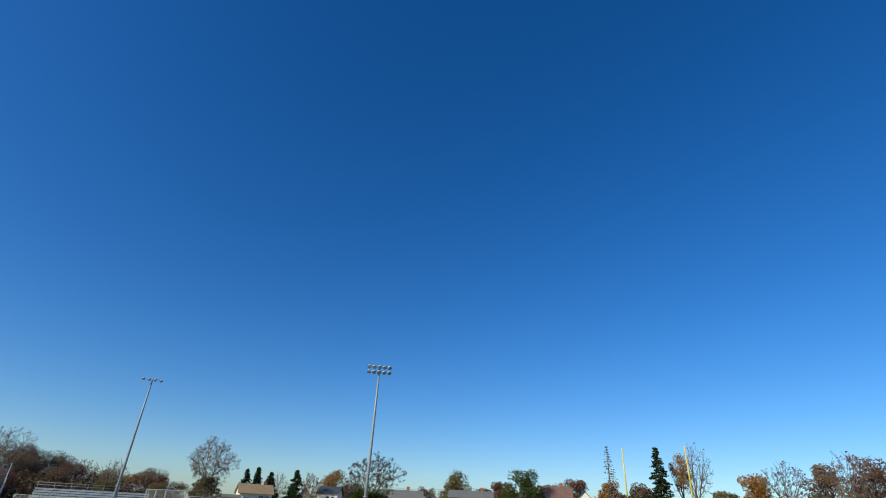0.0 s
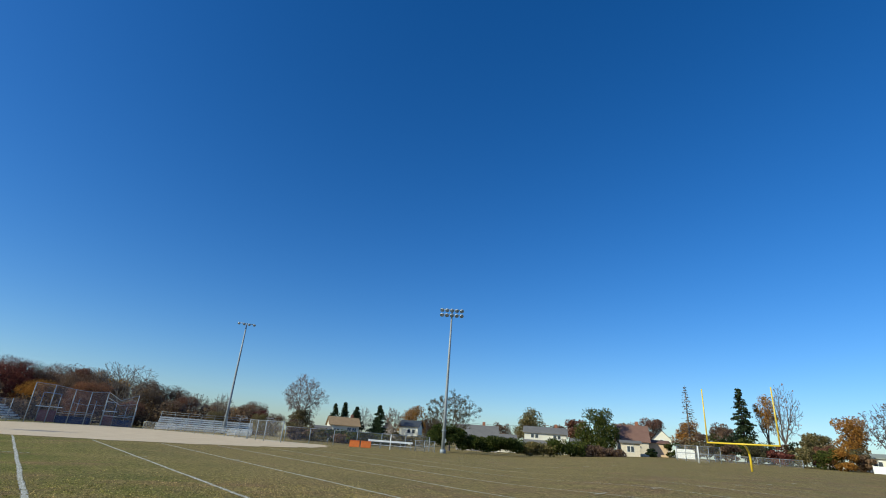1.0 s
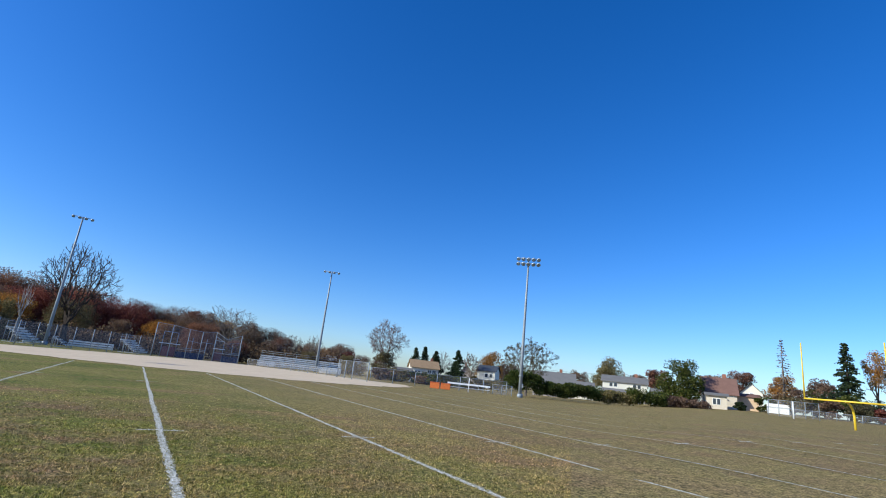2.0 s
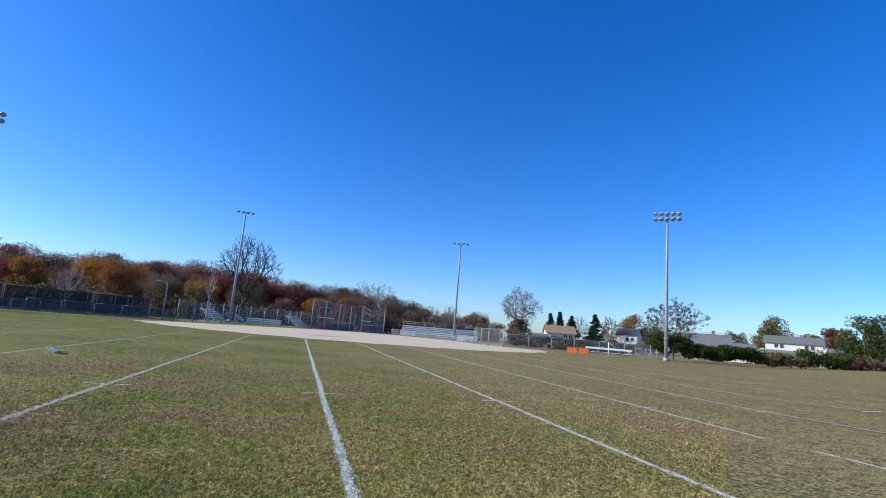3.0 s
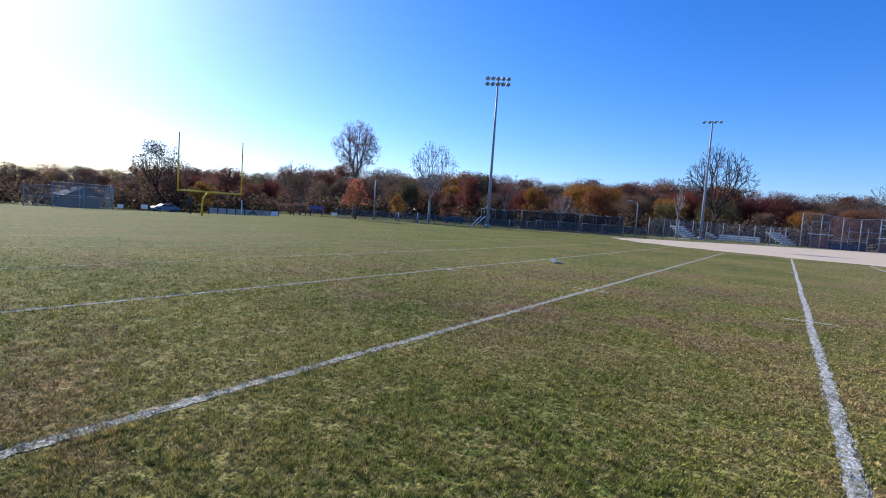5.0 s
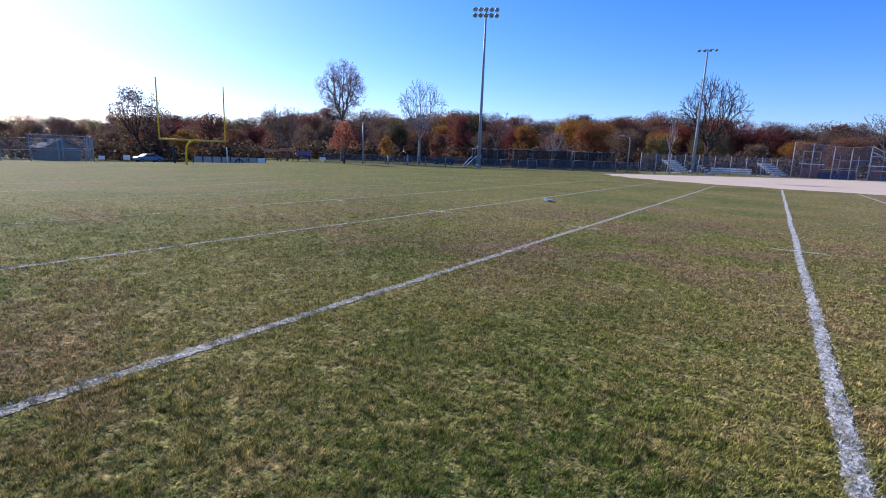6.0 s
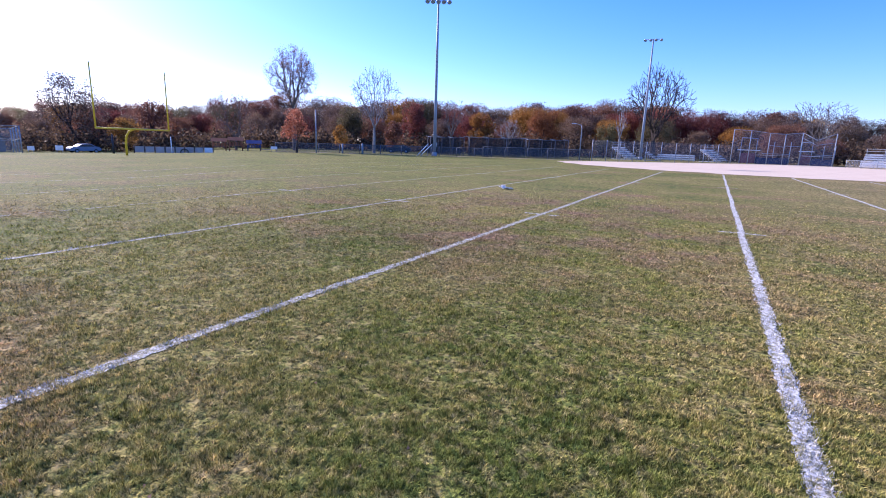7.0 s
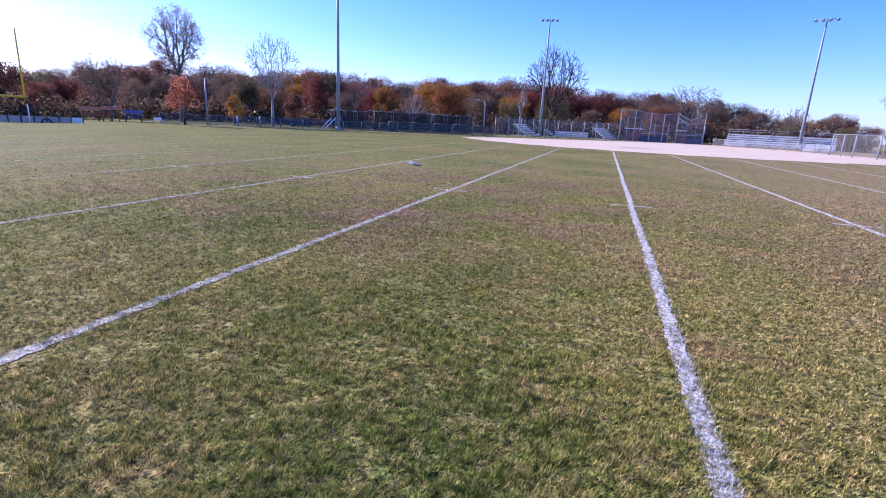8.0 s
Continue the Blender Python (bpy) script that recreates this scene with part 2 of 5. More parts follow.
NEEDLE = leaf_material("spruce_needles", (0.016, 0.032, 0.019), (0.041, 0.065, 0.032), (0.081, 0.108, 0.054), 0.2)
PALELEAF = leaf_material("pale_grey_brown_leaves", (0.16, 0.125, 0.105), (0.27, 0.22, 0.19), (0.4, 0.34, 0.3), 0.15)
SALMON = leaf_material("salmon_orange_leaves", (0.33, 0.13, 0.065), (0.48, 0.205, 0.11), (0.58, 0.31, 0.17), 0.1)

# ---- shape helpers ----


def smooth(a, b, v):
    if a > b:
        return 1 - smooth(b, a, v)
    v = min(1.0, max(0.0, (v - a) / (b - a)))
    return v * v * (3 - 2 * v)


def ground_z(x, y):
    """The field climbs to a low bank towards +x; the lot beyond the far goal lies lower."""
    fall = smooth(60, 88, -x) * smooth(75, 45, y)
    az, r = math.degrees(math.atan2(x, y)), min(140.0, math.hypot(x, y))
    bank = 0.0145 * r * smooth(46, 64, az) * smooth(6, 30, r) * smooth(150, 110, az)
    dip = 0.005 * r * smooth(48, 62, -az) * smooth(6, 30, r) * smooth(150, 110, -az)
    return 0.0032 * max(-120.0, min(120.0, x)) - 0.8 * fall + bank - dip


def spot(az, r, turn=0.0, dz=0.0):
    """The pose on the ground at a bearing (degrees clockwise from +y) and distance; local -y faces the pitch corner at the origin."""
    x, y = r * math.sin(radians(az)), r * math.cos(radians(az))
    return pose(x, y, ground_z(x, y) + dz, 0, 0, turn - az)


def xy(az, r):
    return (r * math.sin(radians(az)), r * math.cos(radians(az)))


def thing(name, m, label, category, group="", kind=""):
    ob = new(name)
    ob.empty_display_size = 0.2
    ob.matrix_world = m
    return tagged(ob, label, category, group, kind)


def part(name, bm, material, parent, label=""):
    me = bm
    if isinstance(bm, bmesh.types.BMesh):
        me = bpy.data.meshes.new(name)
        bm.to_mesh(me)
        bm.free()
        me.materials.append(material)
    ob = new(name, me)
    ob.parent = parent
    return tagged(ob, label) if label else ob


def box(bm, c, s, rz=0.0, bevel=0.0):
    """A box with its centre at c and sides s."""
    r = bmesh.ops.create_cube(bm, size=1.0, matrix=pose(*c, 0, 0, rz) @ Matrix.Diagonal((*s, 1)))
    if bevel:
        bmesh.ops.bevel(bm, geom=list({e for v in r["verts"] for e in v.link_edges}), offset=bevel, segments=2, affect="EDGES")
    return bm


def boxed(c, s, rz=0.0, bevel=0.0):
    return box(bmesh.new(), c, s, rz, bevel)


def tube(bm, pts, radii, sides=8, cap=True):
    """A tube along pts with a radius at each."""
    rings = []
    up = Vector((0.13, 0.31, 0.94))
    for k, p in enumerate(pts):
        d = (Vector(pts[min(k + 1, len(pts) - 1)]) - Vector(pts[max(k - 1, 0)])).normalized()
        u = d.cross(up if abs(d.dot(up)) < 0.95 else Vector((1, 0, 0))).normalized()
        v = d.cross(u)
        rings.append([bm.verts.new(Vector(p) + radii[k] * (math.cos(6.28319 * j / sides) * u + math.sin(6.28319 * j / sides) * v)) for j in range(sides)])
    for a, b in zip(rings, rings[1:]):
        for j in range(sides):
            bm.faces.new((a[j], a[(j + 1) % sides], b[(j + 1) % sides], b[j])).smooth = sides > 5
    if cap:
        bm.faces.new(rings[0][::-1]), bm.faces.new(rings[-1])
    return bm


def tubed(pts, radii, sides=8):
    return tube(bmesh.new(), pts, radii, sides)


def quad(bm, *pts):
    bm.faces.new([bm.verts.new(p) for p in pts])
    return bm

# ---- ground ----


def build_ground():
    """One sheet, fine near the field and coarse towards the horizon."""
    near = [k * 4.0 for k in range(-36, 37)]
    far = [180, 240, 340, 500, 800, 1400, 2600]
    ax = [-v for v in far[::-1]] + near + far
    verts = [(x, y, ground_z(x, y)) for y in ax for x in ax]
    n = len(ax)
    faces = [(j * n + i, j * n + i + 1, (j + 1) * n + i + 1, (j + 1) * n + i) for j in range(n - 1) for i in range(n - 1)]
    me = bpy.data.meshes.new("ground")
    me.from_pydata(verts, [], faces)
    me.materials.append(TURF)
    for p in me.polygons:
        p.use_smooth = True
    tagged(new("ground", me), "patchy mown grass sports field with worn brown patches", "grass field", kind="structure")


def build_infield():
    """The skinned infield: a dirt fan with an arc towards the football field."""
    cx, cy, rad = 8.2, 74.5, 27.8
    rim = []
    for k in range(0, 49):
        a = radians(196 + k * (344 - 196) / 48)
        w = 0.35 * math.sin(k * 1.7) + 0.25 * math.sin(k * 3.1)
        rim.append((cx + (rad + w) * math.cos(a), cy + (rad + w) * math.sin(a)))
    rim += [(32.5, 70.5), (30.0, 78.0), (27.5, 90.0), (19.5, 103.5), (13, 105.5), (3, 97.5), (-6, 86), (-15.5, 73.5)]
    bm = bmesh.new()
    mid = bm.verts.new((8, 80, ground_z(8, 80) + 0.02))
    vs = [bm.verts.new((x, y, ground_z(x, y) + 0.02)) for x, y in rim]
    for a, b in zip(vs, vs[1:] + vs[:1]):
        bm.faces.new((mid, a, b))
    me = bpy.data.meshes.new("infield")
    bm.to_mesh(me)
    bm.free()
    me.materials.append(DIRT)
    tagged(new("infield", me), "pale tan dirt baseball infield with a curved grass edge", "dirt infield", kind="structure")


LINE_X0, YARDS5, HALF = -8.352, 4.572, 0.062
FAR_SIDE, HASH_NEAR, HASH_FAR, NEAR_SIDE = 47.0, 12.6, 29.0, -1.4


def line_end(x):
    """Lines stop at the far sideline or at the dirt."""
    dx = x - 7.5
    return min(FAR_SIDE, 74.2 - math.sqrt(28.6 ** 2 - dx * dx)) if abs(dx) < 28 else FAR_SIDE


def strip(bm, x0, y0, x1, y1, half, keep, rnd):
    """A chalk strip of ragged short cells, pinched where the paint is worn."""
    length = math.hypot(x1 - x0, y1 - y0)
    n = max(2, int(length / 0.06))
    dx, dy = (x1 - x0) / length, (y1 - y0) / length
    prev = None
    wob = rnd.random() * 6
    for k in range(n + 1):
        s = length * k / n
        off = 0.012 * math.sin(s * 0.9 + wob) + rnd.gauss(0, 0.004)
        a, b = half * rnd.uniform(0.65, 1.3) + off, half * rnd.uniform(0.65, 1.3) - off
        px, py = x0 + dx * s, y0 + dy * s
        az = math.degrees(math.atan2(px, py))
        z = ground_z(px, py) + 0.006 + 0.04 * smooth(10, 30, math.hypot(px, py)) * (smooth(42, 50, az) + smooth(44, 52, -az))
        if rnd.random() > keep:
            a, b = a * 0.2, b * 0.2
        row = (bm.verts.new((px - dy * a, py + dx * a, z)), bm.verts.new((px + dy * b, py - dx * b, z)))
        if prev:
            bm.faces.new((prev[1], row[1], row[0], prev[0]))
        prev = row
    return bm


def build_lines():
    rnd = random.Random(5)
    for i in range(-4, 13):
        x = LINE_X0 + i * YARDS5
        keep = 0.97 if 0 <= i <= 8 else 0.8 if i > 8 else 0.74 if i == -1 else 0.5
        t = thing("yard_line", Matrix(), "white chalk yard line painted across worn grass" if keep > 0.7 else "faded white yard line on the grass", "field line", "yard lines of the football field")
        part("stripe", strip(bmesh.new(), x, NEAR_SIDE, x, line_end(x), HALF * (1 if 0 < i < 9 else 0.8), keep, rnd), CHALK if 1 < i < 9 else FADED, t)
        for hy in (HASH_NEAR, HASH_FAR):
            if hy < line_end(x) - 1 and i > -2:
                part("hash_mark", strip(bmesh.new(), x - 0.46, hy, x - 0.06, hy, 0.05, 0.95, rnd), CHALK, t)
                part("hash_mark", strip(bmesh.new(), x + 0.06, hy, x + 0.46, hy, 0.05, 0.95, rnd), CHALK, t)


def build_blades():
    """Short turf near the standing place: leaning blades in tufts, thinning with distance; those on the lines carry the paint."""
    rng = np.random.default_rng(3)
    n = 900000
    r = 1.9 * (22.0 / 1.9) ** rng.random(n)
    az = np.radians(rng.uniform(-80, 46, n))
    x, y = r * np.sin(az), r * np.cos(az)
    lattice = rng.random((512, 512))

    def patchy(freq):
        u, v = x * freq + 700.5, y * freq + 700.5
        i, j = np.floor(u).astype(int), np.floor(v).astype(int)
        f, g = u - i, v - j
        f, g = f * f * (3 - 2 * f), g * g * (3 - 2 * g)
        return (lattice[i % 512, j % 512] * (1 - f) * (1 - g) + lattice[(i + 1) % 512, j % 512] * f * (1 - g) + lattice[i % 512, (j + 1) % 512] * (1 - f) * g + lattice[(i + 1) % 512, (j + 1) % 512] * f * g) * 2 - 1

    clump = 0.5 * patchy(4.0) + 0.7 * patchy(11.0) + 0.45 * patchy(27.0) + rng.normal(0, 0.3, n)
    thin = np.clip((r - 7.0) / 17.0, 0, 1)
    ok = (clump > -0.42) & (rng.random(n) > thin * thin * (3 - 2 * thin))
    x, y, r, clump = x[ok], y[ok], r[ok], clump[ok]
    n = len(x)
    h = 0.01 + 0.01 * rng.random(n) + 0.022 * np.clip(clump, 0, 1.2)
    w = (0.0016 + 0.0005 * r) * rng.uniform(0.6, 1.4, n)
    la = rng.uniform(0, 6.28, n)
    lean = (0.008 + 0.02 * rng.random(n)) * (1 + 0.06 * r)
    bx, by = -np.sin(la), np.cos(la)
    z = 0.0032 * x
    co = np.empty((n, 3, 3), np.float32)
    co[:, 0] = np.stack([x + w * bx, y + w * by, z], 1)
    co[:, 1] = np.stack([x - w * bx, y - w * by, z], 1)
    co[:, 2] = np.stack([x - lean * np.cos(la), y - lean * np.sin(la), z + h], 1)
    k = np.round((x - LINE_X0) / YARDS5)
    off = np.abs(x - LINE_X0 - k * YARDS5)
    on = (off < HALF * rng.uniform(0.7, 1.5, n)) & (k >= 0) & (rng.random(n) < np.where(k < 2, 0.5, 0.85))
    on |= (np.abs(y - HASH_NEAR) < 0.05) & (off < 0.48) & (k >= 0) & (rng.random(n) < 0.8)
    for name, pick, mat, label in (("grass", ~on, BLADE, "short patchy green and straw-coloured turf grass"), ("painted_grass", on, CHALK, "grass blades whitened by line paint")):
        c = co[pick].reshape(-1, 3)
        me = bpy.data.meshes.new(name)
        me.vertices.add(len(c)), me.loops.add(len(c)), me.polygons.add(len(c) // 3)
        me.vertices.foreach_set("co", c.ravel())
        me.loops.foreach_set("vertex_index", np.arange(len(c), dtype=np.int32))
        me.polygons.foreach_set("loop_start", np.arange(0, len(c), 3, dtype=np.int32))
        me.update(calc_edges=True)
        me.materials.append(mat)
        tagged(new(name, me), label, "grass", kind="stuff")


build_ground()
build_infield()
build_lines()
build_blades()

# ---- lamp poles and goals ----


def floodlight_pole(m, height, rows, per_row, span, turn, label, bowl=1.0):
    t = thing("floodlight_pole", m, label, "floodlight pole", "floodlight poles of the ball field")
    part("base", tubed([(0, 0, -0.1), (0, 0, 0.5), (0, 0, 0.52)], [0.42, 0.42, 0.36], 14), GALV, t)
    part("pole", tubed([(0, 0, 0.3), (0, 0, height * 0.33), (0, 0, height * 0.66), (0, 0, height)], [0.27, 0.22, 0.18, 0.12], 14), GALV, t)
    part("ladder_box", boxed((0.3, -0.1, 1.7), (0.2, 0.2, 0.6), 0, 0.02), GALV, t)
    part("collar", tubed([(0, 0, 3.05), (0, 0, 3.2)], [0.36, 0.36], 14), GALV, t)
    rz = Matrix.Rotation(radians(turn), 3, "Z")
    head = bmesh.new()
    tube(head, [(0, 0, 0), (0, 0, 0.22)], [0.31, 0.33], 14)
    tube(head, [(0, 0, -0.16), (0, 0, -0.02), (0, 0, 0.0)], [0.1, 0.2, 0.31], 14)
    head.transform(Matrix.Rotation(radians(142), 4, "X"))
    face = tubed([(0, 0, 0.22), (0, 0, 0.235)], [0.3, 0.3], 14)
    face.transform(Matrix.Rotation(radians(142), 4, "X"))
    head.transform(Matrix.Scale(bowl, 4)), face.transform(Matrix.Scale(bowl, 4))
    hm = bpy.data.meshes.new("floodlight")
    head.to_mesh(hm), head.free(), hm.materials.append(REFLECTOR)
    fm = bpy.data.meshes.new("lens")
    face.to_mesh(fm), face.free(), fm.materials.append(LENS)
    for k in range(rows):
        z = height - 0.05 - 0.8 * k
        e = rz @ Vector((span / 2 + 0.15, 0, 0))
        part("crossarm", tubed([(-e.x, -e.y, z), (e.x, e.y, z)], [0.06, 0.06], 8), GALV, t)
        for j in range(per_row):
            o = rz @ Vector((span * (j / (per_row - 1) - 0.5), -0.28, 0))
            lamp = part("floodlight", hm, None, t, "round floodlight with a silver bowl")
            lamp.matrix_basis = pose(o.x, o.y, z - 0.12, 0, 0, turn + (j - (per_row - 1) / 2) * 9)
            part("lens", fm, None, lamp)
    return t


GREYPOLE = "tall tapered galvanised pole with %s of round floodlights"
floodlight_pole(spot(-29.55, 77), 22.9, 2, 5, 3.1, 0, GREYPOLE % "two rows")
floodlight_pole(spot(40.3, 77.5), 21.5, 2, 5, 3.1, 0, GREYPOLE % "two rows")
floodlight_pole(spot(-7.05, 104), 21.9, 1, 4, 2.7, 0, GREYPOLE % "one row", 0.82)
floodlight_pole(spot(98.2, 43.2), 21.4, 2, 5, 3.1, 0, GREYPOLE % "two rows")
floodlight_pole(spot(17.5, 107), 21.1, 1, 4, 2.9, 0, GREYPOLE % "one row", 0.82)


def goal_post(m, bar, top, side):
    """A gooseneck football goal: crossbar along local y, neck bending towards the pitch."""
    t = thing("goal_post", m, "yellow gooseneck football goal post with two tall uprights", "goal post", "football goal posts")
    pts = [(side * 1.7, 0, -0.1), (side * 1.7, 0, bar - 1.3), (side * 1.5, 0, bar - 0.7), (side * 1.0, 0, bar - 0.25), (side * 0.4, 0, bar - 0.06), (0, 0, bar)]
    part("gooseneck", tubed(pts, [0.11] * 6, 12), GOAL, t)
    part("crossbar", tubed([(0, -3.58, bar), (0, 3.58, bar)], [0.085, 0.085], 12), GOAL, t)
    for s in (-1, 1):
        part("upright", tubed([(0, s * 3.53, bar), (0, s * 3.53, top)], [0.075, 0.06], 10), GOAL, t)


goal_post(pose(-50.6, 29.2, ground_z(-50.6, 29.2)), 2.6, 8.4, -1)
goal_post(pose(60.3, 22.3, ground_z(60.3, 22.3)), 2.65, 8.4, 1)

# ---- fences ----


def fence(name, pts, height, bay, mesh, label, group="", rail=True, post_r=0.045, post_mat=GALV, extra=0.05, mid=False):
    """Posts, top rail and mesh panels along a run of ground points."""
    x0, y0 = pts[0]
    t = thing(name, pose(x0, y0, ground_z(x0, y0)), label, "fence", group)
    z0 = ground_z(x0, y0)
    stops = [pts[0]]
    for a, b in zip(pts, pts[1:]):
        n = max(1, round(math.dist(a, b) / bay))
        stops += [(a[0] + (b[0] - a[0]) * k / n, a[1] + (b[1] - a[1]) * k / n) for k in range(1, n + 1)]
    loc = [Vector((x - x0, y - y0, ground_z(x, y) - z0)) for x, y in stops]
    up = Vector((0, 0, height))
    for p in loc:
        part("post", tubed([p - Vector((0, 0, 0.1)), p + up + Vector((0, 0, extra))], [post_r, post_r], 6), post_mat, t)
    for a, b in zip(loc, loc[1:]):
        if rail:
            part("top_rail", tubed([a + up, b + up], [0.03, 0.03], 6), post_mat, t)
        if mid:
            part("mid_rail", tubed([a + up * 0.5, b + up * 0.5], [0.025, 0.025], 6), post_mat, t)
        e = Vector((0, 0, 0.05))
        part("mesh_panel", quad(bmesh.new(), a + e, b + e, b + up, a + up), mesh, t)
    return t


CHAIN = "grey chain-link fence on galvanised posts"
fence("chain_link_fence", [xy(-47, 77), xy(-38, 77.5), xy(-31, 78), xy(-23, 78)], 1.35, 3.0, DARKLINK, "low dark chain-link fence along the edge of the woods", "field fences", post_r=0.055, post_mat=DARKSTEEL)
fence("chain_link_fence", [xy(-24, 78), xy(-19, 78), xy(-12.2, 77)], 1.6, 3.0, DARKLINK, "dark chain-link fence in front of the batting cages", "field fences", post_r=0.05, post_mat=DARKSTEEL)
fence("tall_chain_link_fence", [xy(-12.0, 77), xy(-6.5, 85), xy(1.35, 97)], 3.05, 3.0, LINK, "tall " + CHAIN, "field fences", rail=False, post_r=0.055)
fence("tall_chain_link_fence", [xy(19.9, 80), xy(21.5, 75), xy(23.2, 72)], 2.6, 3.0, LINK, "tall " + CHAIN, "field fences", post_r=0.07)
fence("low_chain_link_fence", [xy(10.4, 104), xy(14.9, 93), xy(19.8, 80.5)], 1.2, 3.0, LINK, "low " + CHAIN + " in front of the bleachers", "field fences", post_r=0.05)
fence("chain_link_fence", [xy(23.5, 78), xy(31, 80), xy(38.8, 81)], 2.05, 3.4, LINK, CHAIN + " behind the field edge", "field fences", post_r=0.055)
fence("low_chain_link_fence", [xy(63.9, 106), xy(69, 107), xy(74.2, 108)], 1.25, 3.0, LINK, "low " + CHAIN + " behind the goal", "field fences", post_r=0.05)


def edging():
    """A pale strip of gravel along the foot of the long fence."""
    bm = bmesh.new()
    run = [(az, 76.0 + 0.25 * math.sin(az)) for az in range(-47, -12, 2)]
    for (a0, r0), (a1, r1) in zip(run, run[1:]):
        q = [xy(a0, r0), xy(a1, r1), xy(a1, r1 + 0.9), xy(a0, r0 + 0.9)]
        quad(bm, *[(x, y, ground_z(x, y) + 0.025) for x, y in q])
    bmesh.ops.remove_doubles(bm, verts=bm.verts[:], dist=0.001)
    me = bpy.data.meshes.new("gravel_strip")
    bm.to_mesh(me), bm.free(), me.materials.append(DIRT)
    tagged(new("gravel_strip", me), "narrow pale gravel strip along the foot of the fence", "gravel strip", kind="structure")


edging()


def backstop():
    """The tall home-plate screen: a high wing, a lower middle, and a last bay with sagging stays."""
    ang = [(1.35, 97), (2.8, 100.5), (4.35, 103.5), (5.6, 105), (6.9, 106), (9.4, 105.5)]
    top = [5.6, 5.6, 5.3, 5.2, 5.5, 5.4]
    x0, y0 = xy(4.7, 103)
    z0 = ground_z(x0, y0)
    t = thing("backstop", pose(x0, y0, z0), "tall chain-link baseball backstop on galvanised posts", "backstop")
    loc = [Vector((xy(a, r)[0] - x0, xy(a, r)[1] - y0, 0)) for a, r in ang]
    up = [Vector((0, 0, h)) for h in top]
    for k, p in enumerate(loc):
        part("post", tubed([p - Vector((0, 0, 0.1)), p + up[k]], [0.07, 0.07], 8), GALV, t)
    for k in range(5):
        a, b = loc[k], loc[k + 1]
        if k < 4:
            part("rail", tubed([a + up[k], b + up[k + 1]], [0.04, 0.04], 6), GALV, t)
            if k > 1:
                part("rail", tubed([a + up[k] * 0.62, b + up[k + 1] * 0.58], [0.035, 0.035], 6), GALV, t)
        else:
            m = a.lerp(b, 0.45)
            part("stay", tubed([a + up[k], m + Vector((0, 0, 4.3)), b + up[k + 1]], [0.04] * 3, 6), GALV, t)
            part("stay", tubed([a + up[k] * 0.85, m + Vector((0, 0, 3.5)), b + up[k + 1] * 0.72], [0.035] * 3, 6), GALV, t)
            part("rail", tubed([a + up[k] * 0.3, b + up[k + 1] * 0.3], [0.035, 0.035], 6), GALV, t)
        part("mesh_panel", quad(bmesh.new(), a, b, b + up[k + 1] * (0.86 if k == 4 else 1), a + up[k] * (0.9 if k == 4 else 1)), LINK, t)


backstop()


def dugout(az, r, width, label, tall):
    """A player shelter: pipe frame, shelf roof, padded panels, bench."""
    t = thing("dugout", spot(az, r), label, "dugout", "dugouts behind the backstop")
    w = width / 2
    for sx in (-w, -w * 0.35, w * 0.35, w):
        h = tall if sx < 0 else tall - 0.6
        part("post", tubed([(sx, -0.9, -0.1), (sx, -0.9, h)], [0.055, 0.055], 6), GALV, t)
        part("post", tubed([(sx, 0.9, -0.1), (sx, 0.9, 2.4)], [0.05, 0.05], 6), GALV, t)
    part("top_frame", tubed([(-w, -0.9, tall), (-w * 0.35, -0.9, tall - 0.1)], [0.06, 0.06], 6), GALV, t)
    part("shelf_roof", boxed((-w * 0.66, -0.5, 2.4), (w * 0.95, 1.1, 0.12), 0, 0.02), ALU, t, "bright metal shelf roof")
    part("shelf_roof", boxed((w * 0.45, 0.1, 1.85), (w * 1.1, 1.6, 0.1), 0, 0.02), GALV, t, "grey metal roof")
    part("front_panel", boxed((-w * 0.66, -0.98, 0.95), (w * 0.62, 0.08, 1.8), 0, 0.02), MAROON, t, "maroon panel")
    part("front_panel", boxed((w * 0.33, -0.98, 0.5), (w * 1.25, 0.08, 1.0), 0, 0.02), NAVY, t, "navy padded panel")
    for k in range(3):
        part("bench_row", boxed((w * 0.33, -0.4 + 0.35 * k, 1.12 + 0.22 * k), (w * 1.3, 0.24, 0.05), 0, 0.01), BLUE if k < 2 else ALU, t)
    part("back_wall", boxed((0, 0.95, 0.6), (width, 0.06, 1.1)), NAVY, t)


dugout(4.1, 109, 7.6, "open dugout with maroon and navy panels behind the backstop", 4.6)
dugout(8.2, 110, 4.8, "open dugout with navy panels and a grey roof", 4.0)


